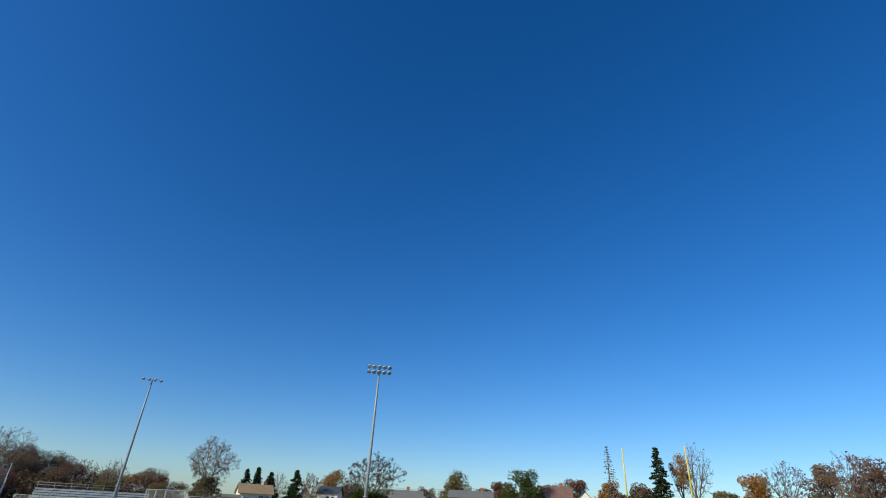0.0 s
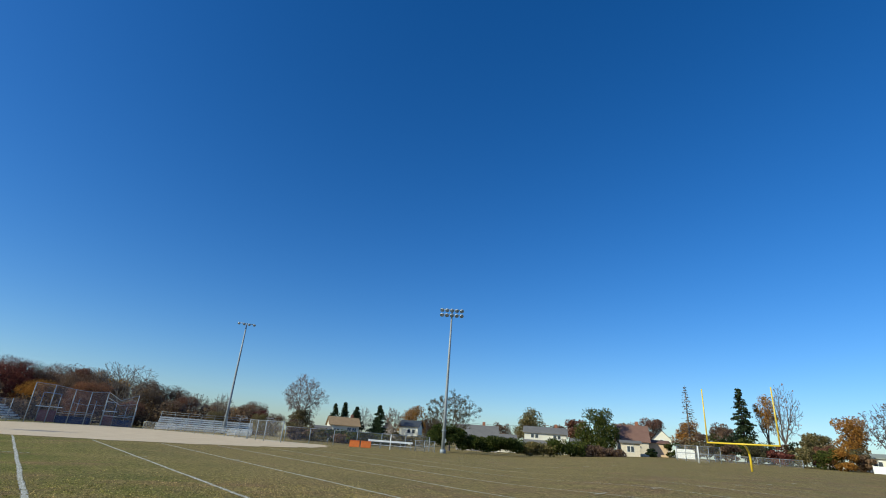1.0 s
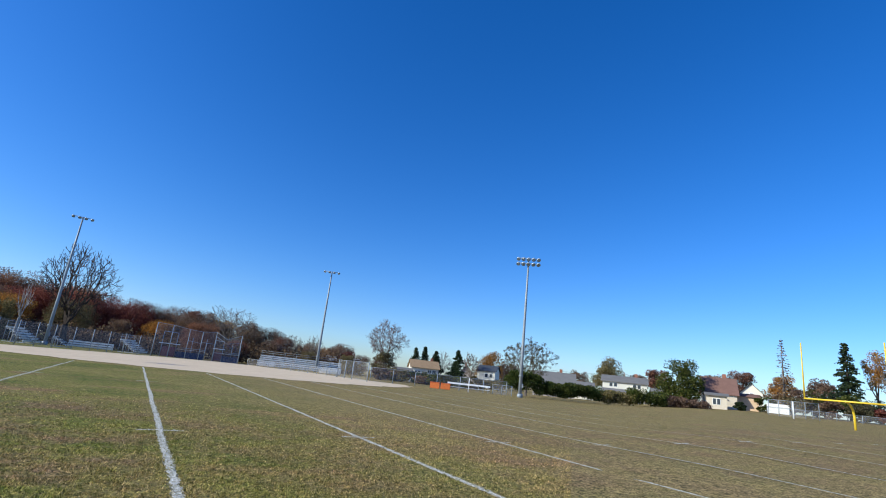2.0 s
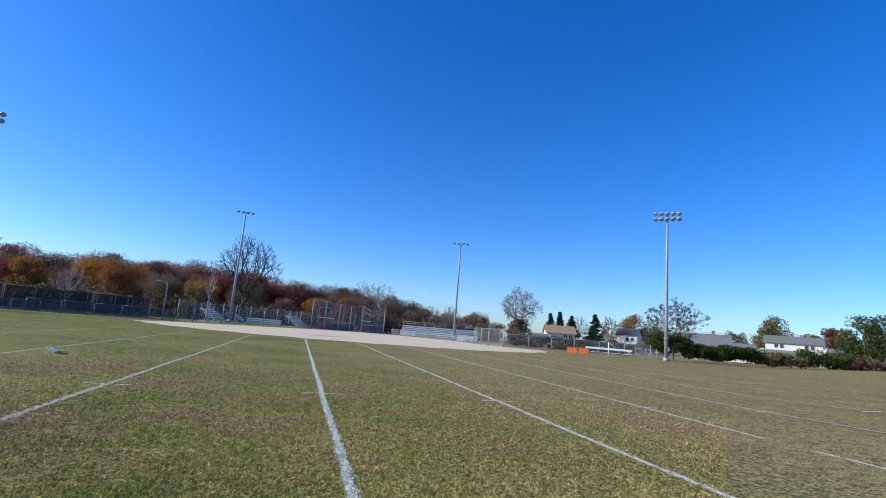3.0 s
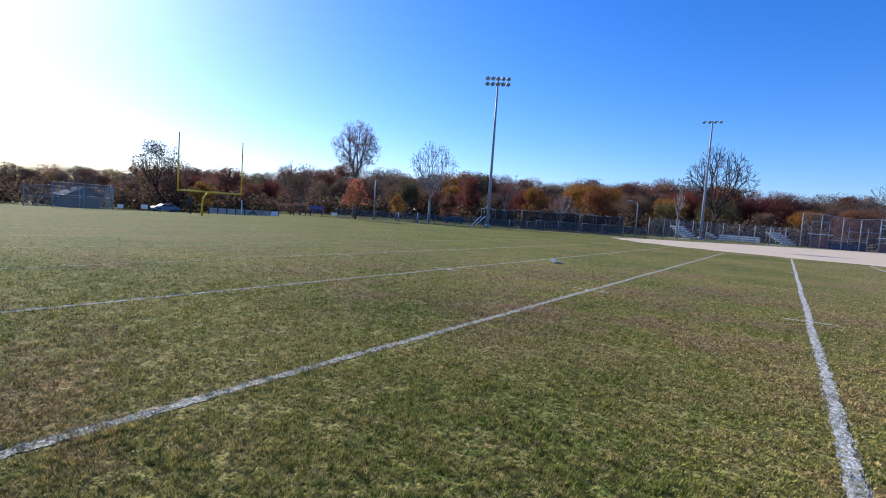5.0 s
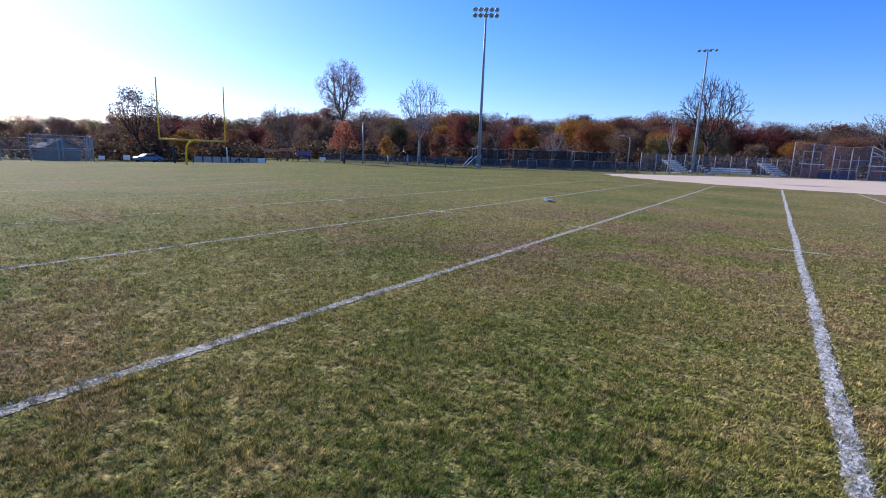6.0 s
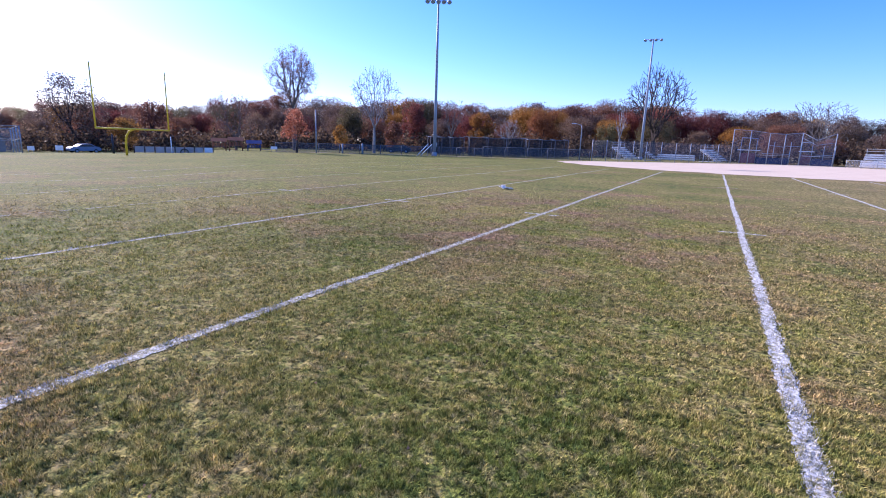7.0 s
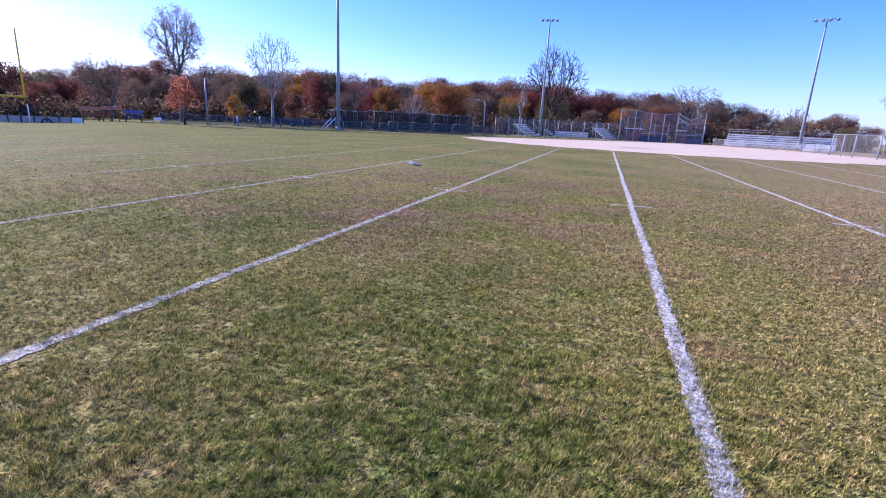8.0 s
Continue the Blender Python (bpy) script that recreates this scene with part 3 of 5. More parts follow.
def bleacher(m, width, nrows, label, rail=True):
    """Aluminium bleacher: stepped seat and foot planks on frames; rows climb along +y."""
    t = thing("bleacher", m, label, "bleacher", "aluminium bleachers round the infield")
    for k in range(nrows):
        y, z = k * 0.62, 0.45 + k * 0.36
        part("seat_plank", boxed((0, y, z), (width, 0.26, 0.05), 0, 0.01), ALU, t)
        part("riser_plank", boxed((0, y + 0.14, z - 0.14), (width, 0.03, 0.2)), ALU, t)
        if k:
            part("foot_plank", boxed((0, y - 0.25, z - 0.4), (width, 0.3, 0.04), 0, 0.01), ALU, t)
    d, h = (nrows - 1) * 0.62, 0.42 + (nrows - 1) * 0.36
    for j in range(max(2, round(width / 2.2) + 1)):
        n = max(2, round(width / 2.2) + 1)
        x = -width / 2 + 0.15 + (width - 0.3) * j / (n - 1)
        bm = bmesh.new()
        tube(bm, [(x, -0.1, 0.02), (x, d + 0.2, 0.02)], [0.035, 0.035], 6)
        tube(bm, [(x, 0, 0.4), (x, d + 0.1, h)], [0.035, 0.035], 6)
        for k in range(0, nrows, 2):
            tube(bm, [(x, k * 0.62, -0.04), (x, k * 0.62, 0.4 + k * 0.36)], [0.035, 0.035], 6)
        tube(bm, [(x, d + 0.15, -0.04), (x, d + 0.15, h + 0.9 if rail else h)], [0.035, 0.035], 6)
        part("frame", bm, GALV, t)
    if rail:
        for z in (h + 0.5, h + 0.88):
            part("back_rail", tubed([(-width / 2, d + 0.15, z), (width / 2, d + 0.15, z)], [0.025, 0.025], 6), GALV, t)


bleacher(spot(11.3, 106.5, -6) @ pose(8.4, 0, 0), 16.4, 6, "long bright aluminium bleacher of six rows behind a low fence")
bleacher(spot(12.3, 101), 3.4, 3, "small silver bleacher beside the backstop", False)
bleacher(spot(19.0, 90, -8), 3.6, 3, "small silver bleacher in front of the long one", False)
bleacher(spot(-7.9, 100, 52), 3.6, 6, "silver bleacher seen end-on behind the tall fence")
bleacher(spot(0.5, 107, 52), 3.6, 6, "silver bleacher seen end-on behind the tall fence")
bleacher(spot(-3.6, 104), 6.5, 3, "low grey bleacher behind the tall fence", False)
bleacher(spot(-5.3, 98, 80), 2.6, 4, "small grey bleacher behind the tall fence", False)


def batting_cage(az0, az1, r, h, label):
    x0, y0 = xy(az0, r)
    x1, y1 = xy(az1, r + 1)
    w = math.dist((x0, y0), (x1, y1))
    m = pose(x0, y0, ground_z(x0, y0), 0, 0, math.degrees(math.atan2(y1 - y0, x1 - x0)))
    t = thing("batting_cage", m, label, "batting cage", "batting cages beside the woods")
    for k in range(4):
        x = w * k / 3
        for y in (0, 3.6):
            part("post", tubed([(x, y, -0.1), (x, y, h)], [0.045, 0.045], 6), DARKSTEEL, t)
        part("crossbar", tubed([(x - 0.9, 0, h + 0.1), (x, 0, h), (x, 3.6, h)], [0.04, 0.045, 0.04], 6), GALV, t)
    for y in (0, 3.6):
        part("top_rail", tubed([(0, y, h), (w / 2, y, h - 0.12), (w, y, h)], [0.04] * 3, 6), DARKSTEEL, t)
        part("net_side", quad(bmesh.new(), (0, y, 0.05), (w, y, 0.05), (w, y, h), (0, y, h)), NET, t, "black netting")
    part("net_roof", quad(bmesh.new(), (0, 0, h - 0.08), (w, 0, h - 0.08), (w, 3.6, h - 0.08), (0, 3.6, h - 0.08)), NET, t, "black netting")


batting_cage(-25.6, -19.3, 84, 3.1, "batting cage of black netting on metal posts")
batting_cage(-18.9, -14.6, 86, 3.05, "batting cage of black netting on metal posts")
batting_cage(-30.0, -26.2, 86, 3.0, "batting cage of sagging black netting by the floodlight pole")


def street_lamp(m, h, arm, label):
    t = thing("street_lamp", m, label, "street lamp")
    part("pole", tubed([(0, 0, -0.1), (0, 0, h * 0.9), (-arm * 0.15, 0, h)], [0.1, 0.075, 0.06], 8), GALV, t)
    part("arm", tubed([(-arm * 0.15, 0, h), (-arm, 0, h + 0.18)], [0.05, 0.04], 8), GALV, t)
    part("lamp_head", boxed((-arm - 0.3, 0, h + 0.2), (0.75, 0.28, 0.14), 0, 0.04), REFLECTOR, t)


street_lamp(spot(-13.3, 80.5), 5.3, 0.9, "grey street lamp with a short arm beside the fence")


def plain_pole(name, m, h, r, mat, label, category="pole"):
    t = thing(name, m, label, category)
    part("shaft", tubed([(0, 0, -0.1), (0, 0, h)], [r, r * 0.8], 8), mat, t)
    part("cap", tubed([(0, 0, h), (0, 0, h + 0.06)], [r * 0.95, r * 0.3], 8), mat, t)
    return t


plain_pole("light_pole", spot(-42.75, 75), 6.0, 0.12, GALV, "plain pale metal pole at the field edge")
plain_pole("foul_pole", spot(65.9, 88), 2.3, 0.11, WHITE, "short white post near the goal")
plain_pole("fence_post", spot(-37.7, 76), 1.5, 0.16, GALV, "thick pale post at the fence")
plain_pole("fence_post", spot(-39.9, 76), 1.4, 0.14, GALV, "thick pale post at the fence")
plain_pole("marker_pole", spot(-61.9, 67), 2.1, 0.12, BLACK, "dark post behind the goal post")
plain_pole("white_post", spot(34.6, 75), 1.95, 0.08, WHITE, "thin white post beside the bench")


def leaning_rails(m):
    t = thing("handrail", m, "pair of pale metal rails sloping up the bank", "handrail")
    for k in (0, 1):
        part("rail", tubed([(k * 0.5, 0, 0.02), (1.6 + k * 0.6, 0.5, 1.75)], [0.055, 0.055], 8), WHITE, t)
        part("rail_post", tubed([(1.6 + k * 0.6, 0.5, -0.1), (1.6 + k * 0.6, 0.5, 1.75)], [0.04, 0.04], 6), GALV, t)


leaning_rails(spot(-31.5, 75.5))


def crate(m):
    t = thing("orange_barrier", m, "orange plastic box on the grass by the fence", "barrier", "orange boxes by the fence")
    part("body", boxed((0, 0, 0.42), (1.42, 0.7, 0.84), 0, 0.06), ORANGE, t)
    part("lid", boxed((0, 0, 0.87), (1.46, 0.74, 0.07), 0, 0.02), ORANGE, t)
    return t


c0 = crate(spot(30.8, 76))
copy_thing(c0, spot(32.0, 76, 3))


def long_bench(m, w):
    t = thing("bench", m, "long silver bench with a backrest beside the fence", "bench")
    part("seat", boxed((0, 0, 0.48), (w, 0.3, 0.05), 0, 0.01), ALU, t)
    part("backrest", boxed((0, 0.25, 1.02), (w, 0.05, 0.26), 0, 0.01), ALU, t)
    for k in range(5):
        x = -w / 2 + 0.3 + (w - 0.6) * k / 4
        part("leg", tube(tubed([(x, 0, -0.05), (x, 0, 0.46)], [0.04, 0.04], 6), [(x, 0.2, -0.05), (x, 0.25, 1.0)], [0.04, 0.04], 6), GALV, t)


long_bench(spot(34.6, 78.5), 6.6)
fence("gate", [xy(37.3, 79), xy(38.3, 79), xy(39.4, 79)], 1.5, 1.4, LINK, "small chain-link gate bay beside the hedge", post_r=0.05, mid=True)


def panel_barrier():
    """Pale boards on dark posts along the far end of the field."""
    a, b = xy(-60.2, 70), xy(-53.2, 70)
    w = math.dist(a, b)
    m = pose(*a, ground_z(*a), 0, 0, math.degrees(math.atan2(b[1] - a[1], b[0] - a[0])))
    t = thing("board_fence", m, "low pale grey board fence with dark posts behind the goal", "fence")
    n = 8
    for k in range(n):
        part("board", boxed((w * (k + 0.5) / n, 0, 0.45), (w / n - 0.16, 0.05, 0.72), 0, 0.01), WHITE if k == n - 1 else PANEL, t)
    for k in range(n + 1):
        part("post", tubed([(w * k / n, 0, -0.1), (w * k / n, 0, 0.9)], [0.06, 0.06], 6), BLACK, t)
    part("arch", tubed([(w * 0.62 + 0.45 * math.cos(radians(q)), -0.1, 0.1 + 0.5 * math.sin(radians(q))) for q in range(0, 181, 30)], [0.07] * 7, 8), BLACK, t)


panel_barrier()
plain_pole("white_post", spot(-57.0, 69), 1.9, 0.07, WHITE, "thin white post with a basket arm by the boards")


def side_cage(az0, az1, r, h):
    fence("cage_fence", [xy(az0, r), xy(az1, r + 2), xy(az1 - 0.6, r + 10), xy(az0 - 2, r + 10)], h, 2.6, LINK, "tall pale chain-link cage at the corner of the field", post_r=0.06, mid=True)


side_cage(-73.2, -68.6, 66, 2.7)
fence("small_backstop", [xy(64.0, 96), xy(64.8, 94), xy(66.8, 94), xy(67.8, 96)], 2.4, 2.0, LINK, "small chain-link practice backstop near the goal", post_r=0.05, mid=True)


def play_tower(m, mat, label, h):
    t = thing("play_structure", m, label, "playground", "playground by the woods")
    for sx in (-0.9, 0.9):
        for sy in (-0.8, 0.8):
            part("post", tubed([(sx, sy, -0.1), (sx, sy, h)], [0.07, 0.07], 8), mat, t)
    part("deck", boxed((0, 0, h * 0.45), (1.9, 1.7, 0.1), 0, 0.02), BLACK, t)
    for k in range(5):
        part("slat", boxed((-0.72 + 0.36 * k, -0.84, h * 0.66), (0.24, 0.05, h * 0.4), 0, 0.01), mat, t)
    bm = bmesh.new()
    for s in (-1, 1):
        quad(bm, (-1.1, s * 1.0, h), (1.1, s * 1.0, h), (1.1, 0, h + 0.5), (-1.1, 0, h + 0.5))
    part("roof", bm, mat, t)
    part("slide", boxed((1.6, -0.2, h * 0.22), (1.5, 0.5, 0.06), 0, 0.01), mat, t)


ORANGEWOOD = painted("stained_orange_wood", (0.3, 0.12, 0.06), 0.8)
play_tower(spot(-51.0, 82), ORANGEWOOD, "orange-brown wooden play tower with a pitched roof", 1.5)
play_tower(spot(-52.6, 83), ORANGEWOOD, "orange-brown wooden play tower with a pitched roof", 1.4)
play_tower(spot(-49.2, 81), BLUE, "dark blue plastic play tower with a slide", 1.05)


def sign_board(m, w, h, label):
    t = thing("sign", m, label, "sign")
    part("board", boxed((0, 0, 0.35 + h / 2), (w, 0.04, h), 0, 0.01), WHITE, t)
    for s in (-1, 1):
        part("post", tubed([(s * w * 0.35, 0.04, -0.1), (s * w * 0.35, 0.04, 0.35 + h)], [0.03, 0.03], 6), GALV, t)


sign_board(spot(-47.2, 76.5), 0.9, 0.4, "small white blank sign by the fence")
sign_board(spot(-66.0, 80), 0.8, 0.6, "white board at the edge of the car park")
sign_board(spot(-68.0, 80), 0.7, 0.5, "white board at the edge of the car park")


def parked_car(m, paint, label):
    t = thing("car", m, label, "car", "parked cars")
    prof = [(-2.2, 0.35), (-2.25, 0.75), (-1.9, 0.95), (-1.2, 1.0), (-0.6, 1.42), (0.7, 1.48), (1.5, 1.05), (2.1, 0.9), (2.25, 0.6), (2.2, 0.35)]
    bm = bmesh.new()
    f = bm.faces.new([bm.verts.new((x, -0.85, z)) for x, z in prof])
    ex = bmesh.ops.extrude_face_region(bm, geom=[f])
    for v in ex["geom"]:
        if isinstance(v, bmesh.types.BMVert):
            v.co.y = 0.85
    bmesh.ops.recalc_face_normals(bm, faces=bm.faces)
    bmesh.ops.bevel(bm, geom=bm.edges[:], offset=0.06, segments=2, affect="EDGES")
    part("body", bm, paint, t)
    for s in (-1, 1):
        bm = bmesh.new()
        quad(bm, (-1.0, s * 0.862, 1.0), (-0.55, s * 0.862, 1.34), (0.65, s * 0.862, 1.38), (1.2, s * 0.862, 1.04))
        part("side_window", bm, GLASS, t)
        for x in (-1.4, 1.4):
            wh = part("wheel", tubed([(x, s * 0.7, 0.32), (x, s * 0.88, 0.32)], [0.32, 0.32], 16), TYRE, t)
            part("rim", tubed([(x, s * 0.885, 0.32), (x, s * 0.89, 0.32)], [0.2, 0.2], 12), GALV, wh)


parked_car(spot(-64.2, 100, 25), CAR, "silver-blue parked car behind the field edge")
parked_car(spot(-33.6, 93, -8), BLACK, "dark navy parked car behind the low fence")


def foam_glider(m):
    """The landed toy glider: swept delta wing, keel body and tail fin."""
    t = thing("toy_glider", m, "small pale foam toy glider resting on the grass", "toy glider")
    bm = bmesh.new()
    lo = [(0, 0.42, 0.07), (0.42, -0.1, 0.13), (0.4, -0.28, 0.13), (0, -0.2, 0.07), (-0.4, -0.28, 0.13), (-0.42, -0.1, 0.13)]
    up = [bm.verts.new((x, y, z + 0.014)) for x, y, z in lo]
    dn = [bm.verts.new(p) for p in lo]
    for a, b in ((0, 3), (3, 0)):
        k = [0, 1, 2, 3] if a == 0 else [0, 3, 4, 5]
        bm.faces.new([up[j] for j in k][::-1]), bm.faces.new([dn[j] for j in k])
    for j in range(6):
        bm.faces.new((up[j], up[(j + 1) % 6], dn[(j + 1) % 6], dn[j]))
    bmesh.ops.recalc_face_normals(bm, faces=bm.faces)
    part("wing", bm, FOAM, t)
    for s in (-1, 1):
        for k in range(3):
            part("wing_stripe", boxed((s * (0.37 - 0.075 * k), -0.16, 0.147 - 0.01 * k), (0.035, 0.19 - 0.02 * k, 0.012), 0, 0.003), BLACK, t, "black printed stripe")
        part("tail_fin", boxed((s * 0.12, -0.22, 0.16), (0.012, 0.16, 0.16), 0, 0.004), FOAM, t)
    part("keel", tubed([(0, 0.46, 0.05), (0, 0.2, 0.055), (0, -0.25, 0.04)], [0.012, 0.045, 0.025], 8), FOAM, t)


foam_glider(spot(-20.97, 20.6, -60, 0.0) @ Matrix.Diagonal((0.68, 0.68, 0.68, 1)))

# ---- trees ----


def skeleton_of(seed, levels=6, fork=0.28, spread=42, kids=(5, 3, 2, 2, 2, 2, 2), wander=0.1, lift=0.05):
    """Limb segments (from, to, radius, radius) of a tree about one unit high, and the twig ends."""
    rnd = random.Random(seed)
    segs, tips = [], []

    def grow(p, d, length, r, lev):
        for k in range(3 if lev < 2 else 2):
            d = (d + Vector((rnd.gauss(0, wander), rnd.gauss(0, wander), rnd.gauss(0, wander) + lift * (lev > 0)))).normalized()
            q = p + d * (length / (3 if lev < 2 else 2))
            segs.append((p, q, r, r * 0.86))
            p, r = q, r * 0.86
            if 0 < lev < levels - 1 and rnd.random() < 0.45:
                branch(p, d, length * 0.55, r * 0.5, lev + 1)
        if lev >= levels:
            tips.append(p)
            return
        turn = rnd.uniform(0, 6.28)
        for j in range(kids[lev]):
            branch(p, d, length * rnd.uniform(0.62, 0.84) * (1.15 if lev == 0 else 1), r * rnd.uniform(0.6, 0.78), lev + 1, turn + 6.28 * j / kids[lev])

    def branch(p, d, length, r, lev, turn=None):
        turn = rnd.uniform(0, 6.28) if turn is None else turn + rnd.uniform(-0.5, 0.5)
        tilt = radians(rnd.uniform(spread * 0.35, spread))
        side = Matrix.Rotation(turn, 3, d) @ d.orthogonal().normalized()
        grow(p, (d * math.cos(tilt) + side * math.sin(tilt)).normalized(), length, r, lev)

    grow(Vector((0, 0, 0)), Vector((0, 0, 1)), fork, 0.026, 0)
    return segs, tips


def limb_mesh(name, segs, sx, sz, thick, mat, low=0.0):
    """All limbs of one tree as tapered prisms."""
    verts, faces = [], []
    for p, q, r0, r1 in segs:
        d = (q - p).normalized()
        u = d.orthogonal().normalized()
        v = d.cross(u)
        n = 6 if r0 > 0.012 else 3
        base = len(verts)
        for c, r in ((p, r0), (q, r1)):
            for j in range(n):
                o = u * math.cos(6.28319 * j / n) + v * math.sin(6.28319 * j / n)
                verts.append((c.x * sx + o.x * max(r * thick, low), c.y * sx + o.y * max(r * thick, low), c.z * sz + o.z * max(r * thick, low)))
        faces += [(base + j, base + (j + 1) % n, base + n + (j + 1) % n, base + n + j) for j in range(n)]
    me = bpy.data.meshes.new(name)
    me.from_pydata(verts, [], faces)
    me.materials.append(mat)
    return me


def leaf_cloud(name, centres, size, mat, rng, flat=0.0):
    """Small pointed leaf sprays at the given centres, each turned its own way."""
    n = len(centres)
    a = rng.normal(size=(n, 3))
    a[:, 2] *= 1 - flat
    a /= np.linalg.norm(a, axis=1, keepdims=True)
    b = np.cross(a, rng.normal(size=(n, 3)))
    b /= np.linalg.norm(b, axis=1, keepdims=True)
    s = size * rng.uniform(0.55, 1.25, (n, 1))
    co = np.stack([centres - a * s, centres + a * s * 0.7 - b * s * 0.7, centres + a * s * 0.5 + b * s * 0.75], 1).reshape(-1, 3)
    me = bpy.data.meshes.new(name)
    me.from_pydata(co.tolist(), [], np.arange(3 * n).reshape(-1, 3).tolist())
    me.materials.append(mat)
    return me


def lobes(rng, n_lobes, per, w, z0, z1, hollow=0.55):
    """Leaf centres over many uneven lobes that fill a crown w wide from z0 to z1."""
    out = []
    for _ in range(n_lobes):
        f = rng.random()
        zc = z0 + (z1 - z0) * (0.12 + 0.74 * f)
        rr = w / 2 * math.sqrt(max(0.05, 1 - (2 * (0.12 + 0.74 * f) - 0.9) ** 2)) * rng.uniform(0.3, 0.82)
        t = rng.uniform(0, 6.28)
        c = np.array([rr * math.cos(t), rr * math.sin(t), zc])
        size = np.array([w * 0.17, w * 0.17, (z1 - z0) * 0.14]) * rng.uniform(0.7, 1.3)
        d = rng.normal(size=(per, 3))
        d /= np.linalg.norm(d, axis=1, keepdims=True)
        out.append(c + d * size * (hollow + (1 - hollow) * rng.random((per, 1))) * rng.uniform(0.93, 1.05, (per, 1)))
    return np.concatenate(out)


def leafy_tree(name, m, h, w, crown0, mat, seed, label, n_lobes=30, per=80, leaf=0.2, bark=BARK, group="", hollow=0.55):
    rng = np.random.default_rng(seed)
    t = thing(name, m, label, "tree", group)
    h *= 1.05
    segs, tips = skeleton_of(seed, 3, 0.3, 42, (5, 3, 2, 2))
    top = max(p.z for p in tips)
    wide = max(math.hypot(p.x, p.y) for p in tips)
    part("trunk", limb_mesh("trunk", segs, w * 0.42 / wide, h * 0.88 / top, h * 1.1, bark), None, t)
    part("crown", leaf_cloud("crown", lobes(rng, n_lobes, per * 2, w, crown0 * h, h, hollow), leaf * 0.8, mat, rng), None, t)
    return t


def crown_limbs(seed, n, fork, crown0, stems):
    """Limbs of a spreading tree one unit high and wide: twig ends fill a rounded crown, and limbs part again and again to reach them."""
    rng = np.random.default_rng(seed)
    d = rng.normal(size=(n, 3))
    d /= np.linalg.norm(d, axis=1, keepdims=True)
    lump = 1 + 0.1 * np.sin(3 * np.arctan2(d[:, 1], d[:, 0]) + seed) + 0.09 * np.sin(5 * d[:, 2] + 2 * seed + 4 * d[:, 0])
    ends = d * (rng.random((n, 1)) ** 0.3) * lump[:, None] * [0.5, 0.5, (1 - crown0) / 2]
    ends[:, 2] += (1 + crown0) / 2
    segs, tips = [], []

    def parted(idx, k):
        c = ends[rng.choice(idx, k, replace=False)]
        for _ in range(4):
            near = np.argmin(((ends[idx][:, None] - c[None]) ** 2).sum(2), 1)
            c = np.array([ends[idx[near == q]].mean(0) if (near == q).any() else c[q] for q in range(k)])
        return [idx[near == q] for q in range(k) if (near == q).any()]

    def limb(p, q, r, r2):
        mid = (p + q) / 2 + rng.normal(0, 0.07, 3) * np.linalg.norm(q - p) - np.array([0, 0, 0.05]) * np.linalg.norm((q - p)[:2])
        segs.append((Vector(p), Vector(mid), r, (r + r2) / 2))
        segs.append((Vector(mid), Vector(q), (r + r2) / 2, r2))

    def grow(p, idx, r):
        share = 0.019 * (len(idx) / n) ** 0.46
        if len(idx) == 1:
            limb(p, ends[idx[0]], min(r, share), share * 0.5)
            tips.append(Vector(ends[idx[0]]))
            return
        q = p + (ends[idx].mean(0) - p) * rng.uniform(0.34, 0.5)
        limb(p, q, min(r, share * 1.15), share)
        for sub in parted(idx, 2 if len(idx) < 6 or rng.random() < 0.75 else 3):
            grow(q, sub, share)

    foot, top = np.zeros(3), np.array([rng.normal(0, 0.012), rng.normal(0, 0.012), fork])
    segs.append((Vector(foot), Vector(top), 0.025, 0.019))
    for sub in parted(np.arange(n), stems):
        grow(top, sub, 0.015)
    return segs, tips


def bare_tree(name, m, h, w, seed, label, bark=BARK, leaves=None, n_leaf=0, leaf=0.14, fork=0.26, low=0.014, thick=1.0, crown0=0.28, twigs=420, stems=5, group=""):
    rng = np.random.default_rng(seed)
    t = thing(name, m, label, "tree", group)
    segs, tips = crown_limbs(seed, twigs, fork, crown0, stems)
    heavy = [s for s in segs if s[2] > 0.0045]
    fine = [s for s in segs if s[2] <= 0.0045]
    part("trunk", limb_mesh("trunk", heavy, w, h, h * thick, bark, low), None, t)
    part("twig_crown", limb_mesh("twig_crown", fine, w, h, h * thick, bark, low), None, t)
    if leaves:
        pick = rng.integers(0, len(tips), n_leaf)
        c = np.array([(tips[k].x * w, tips[k].y * w, tips[k].z * h) for k in pick]) + rng.normal(0, 0.013 * h, (n_leaf, 3))
        part("leaves", leaf_cloud("leaves", c, leaf, leaves, rng), None, t)
    return t


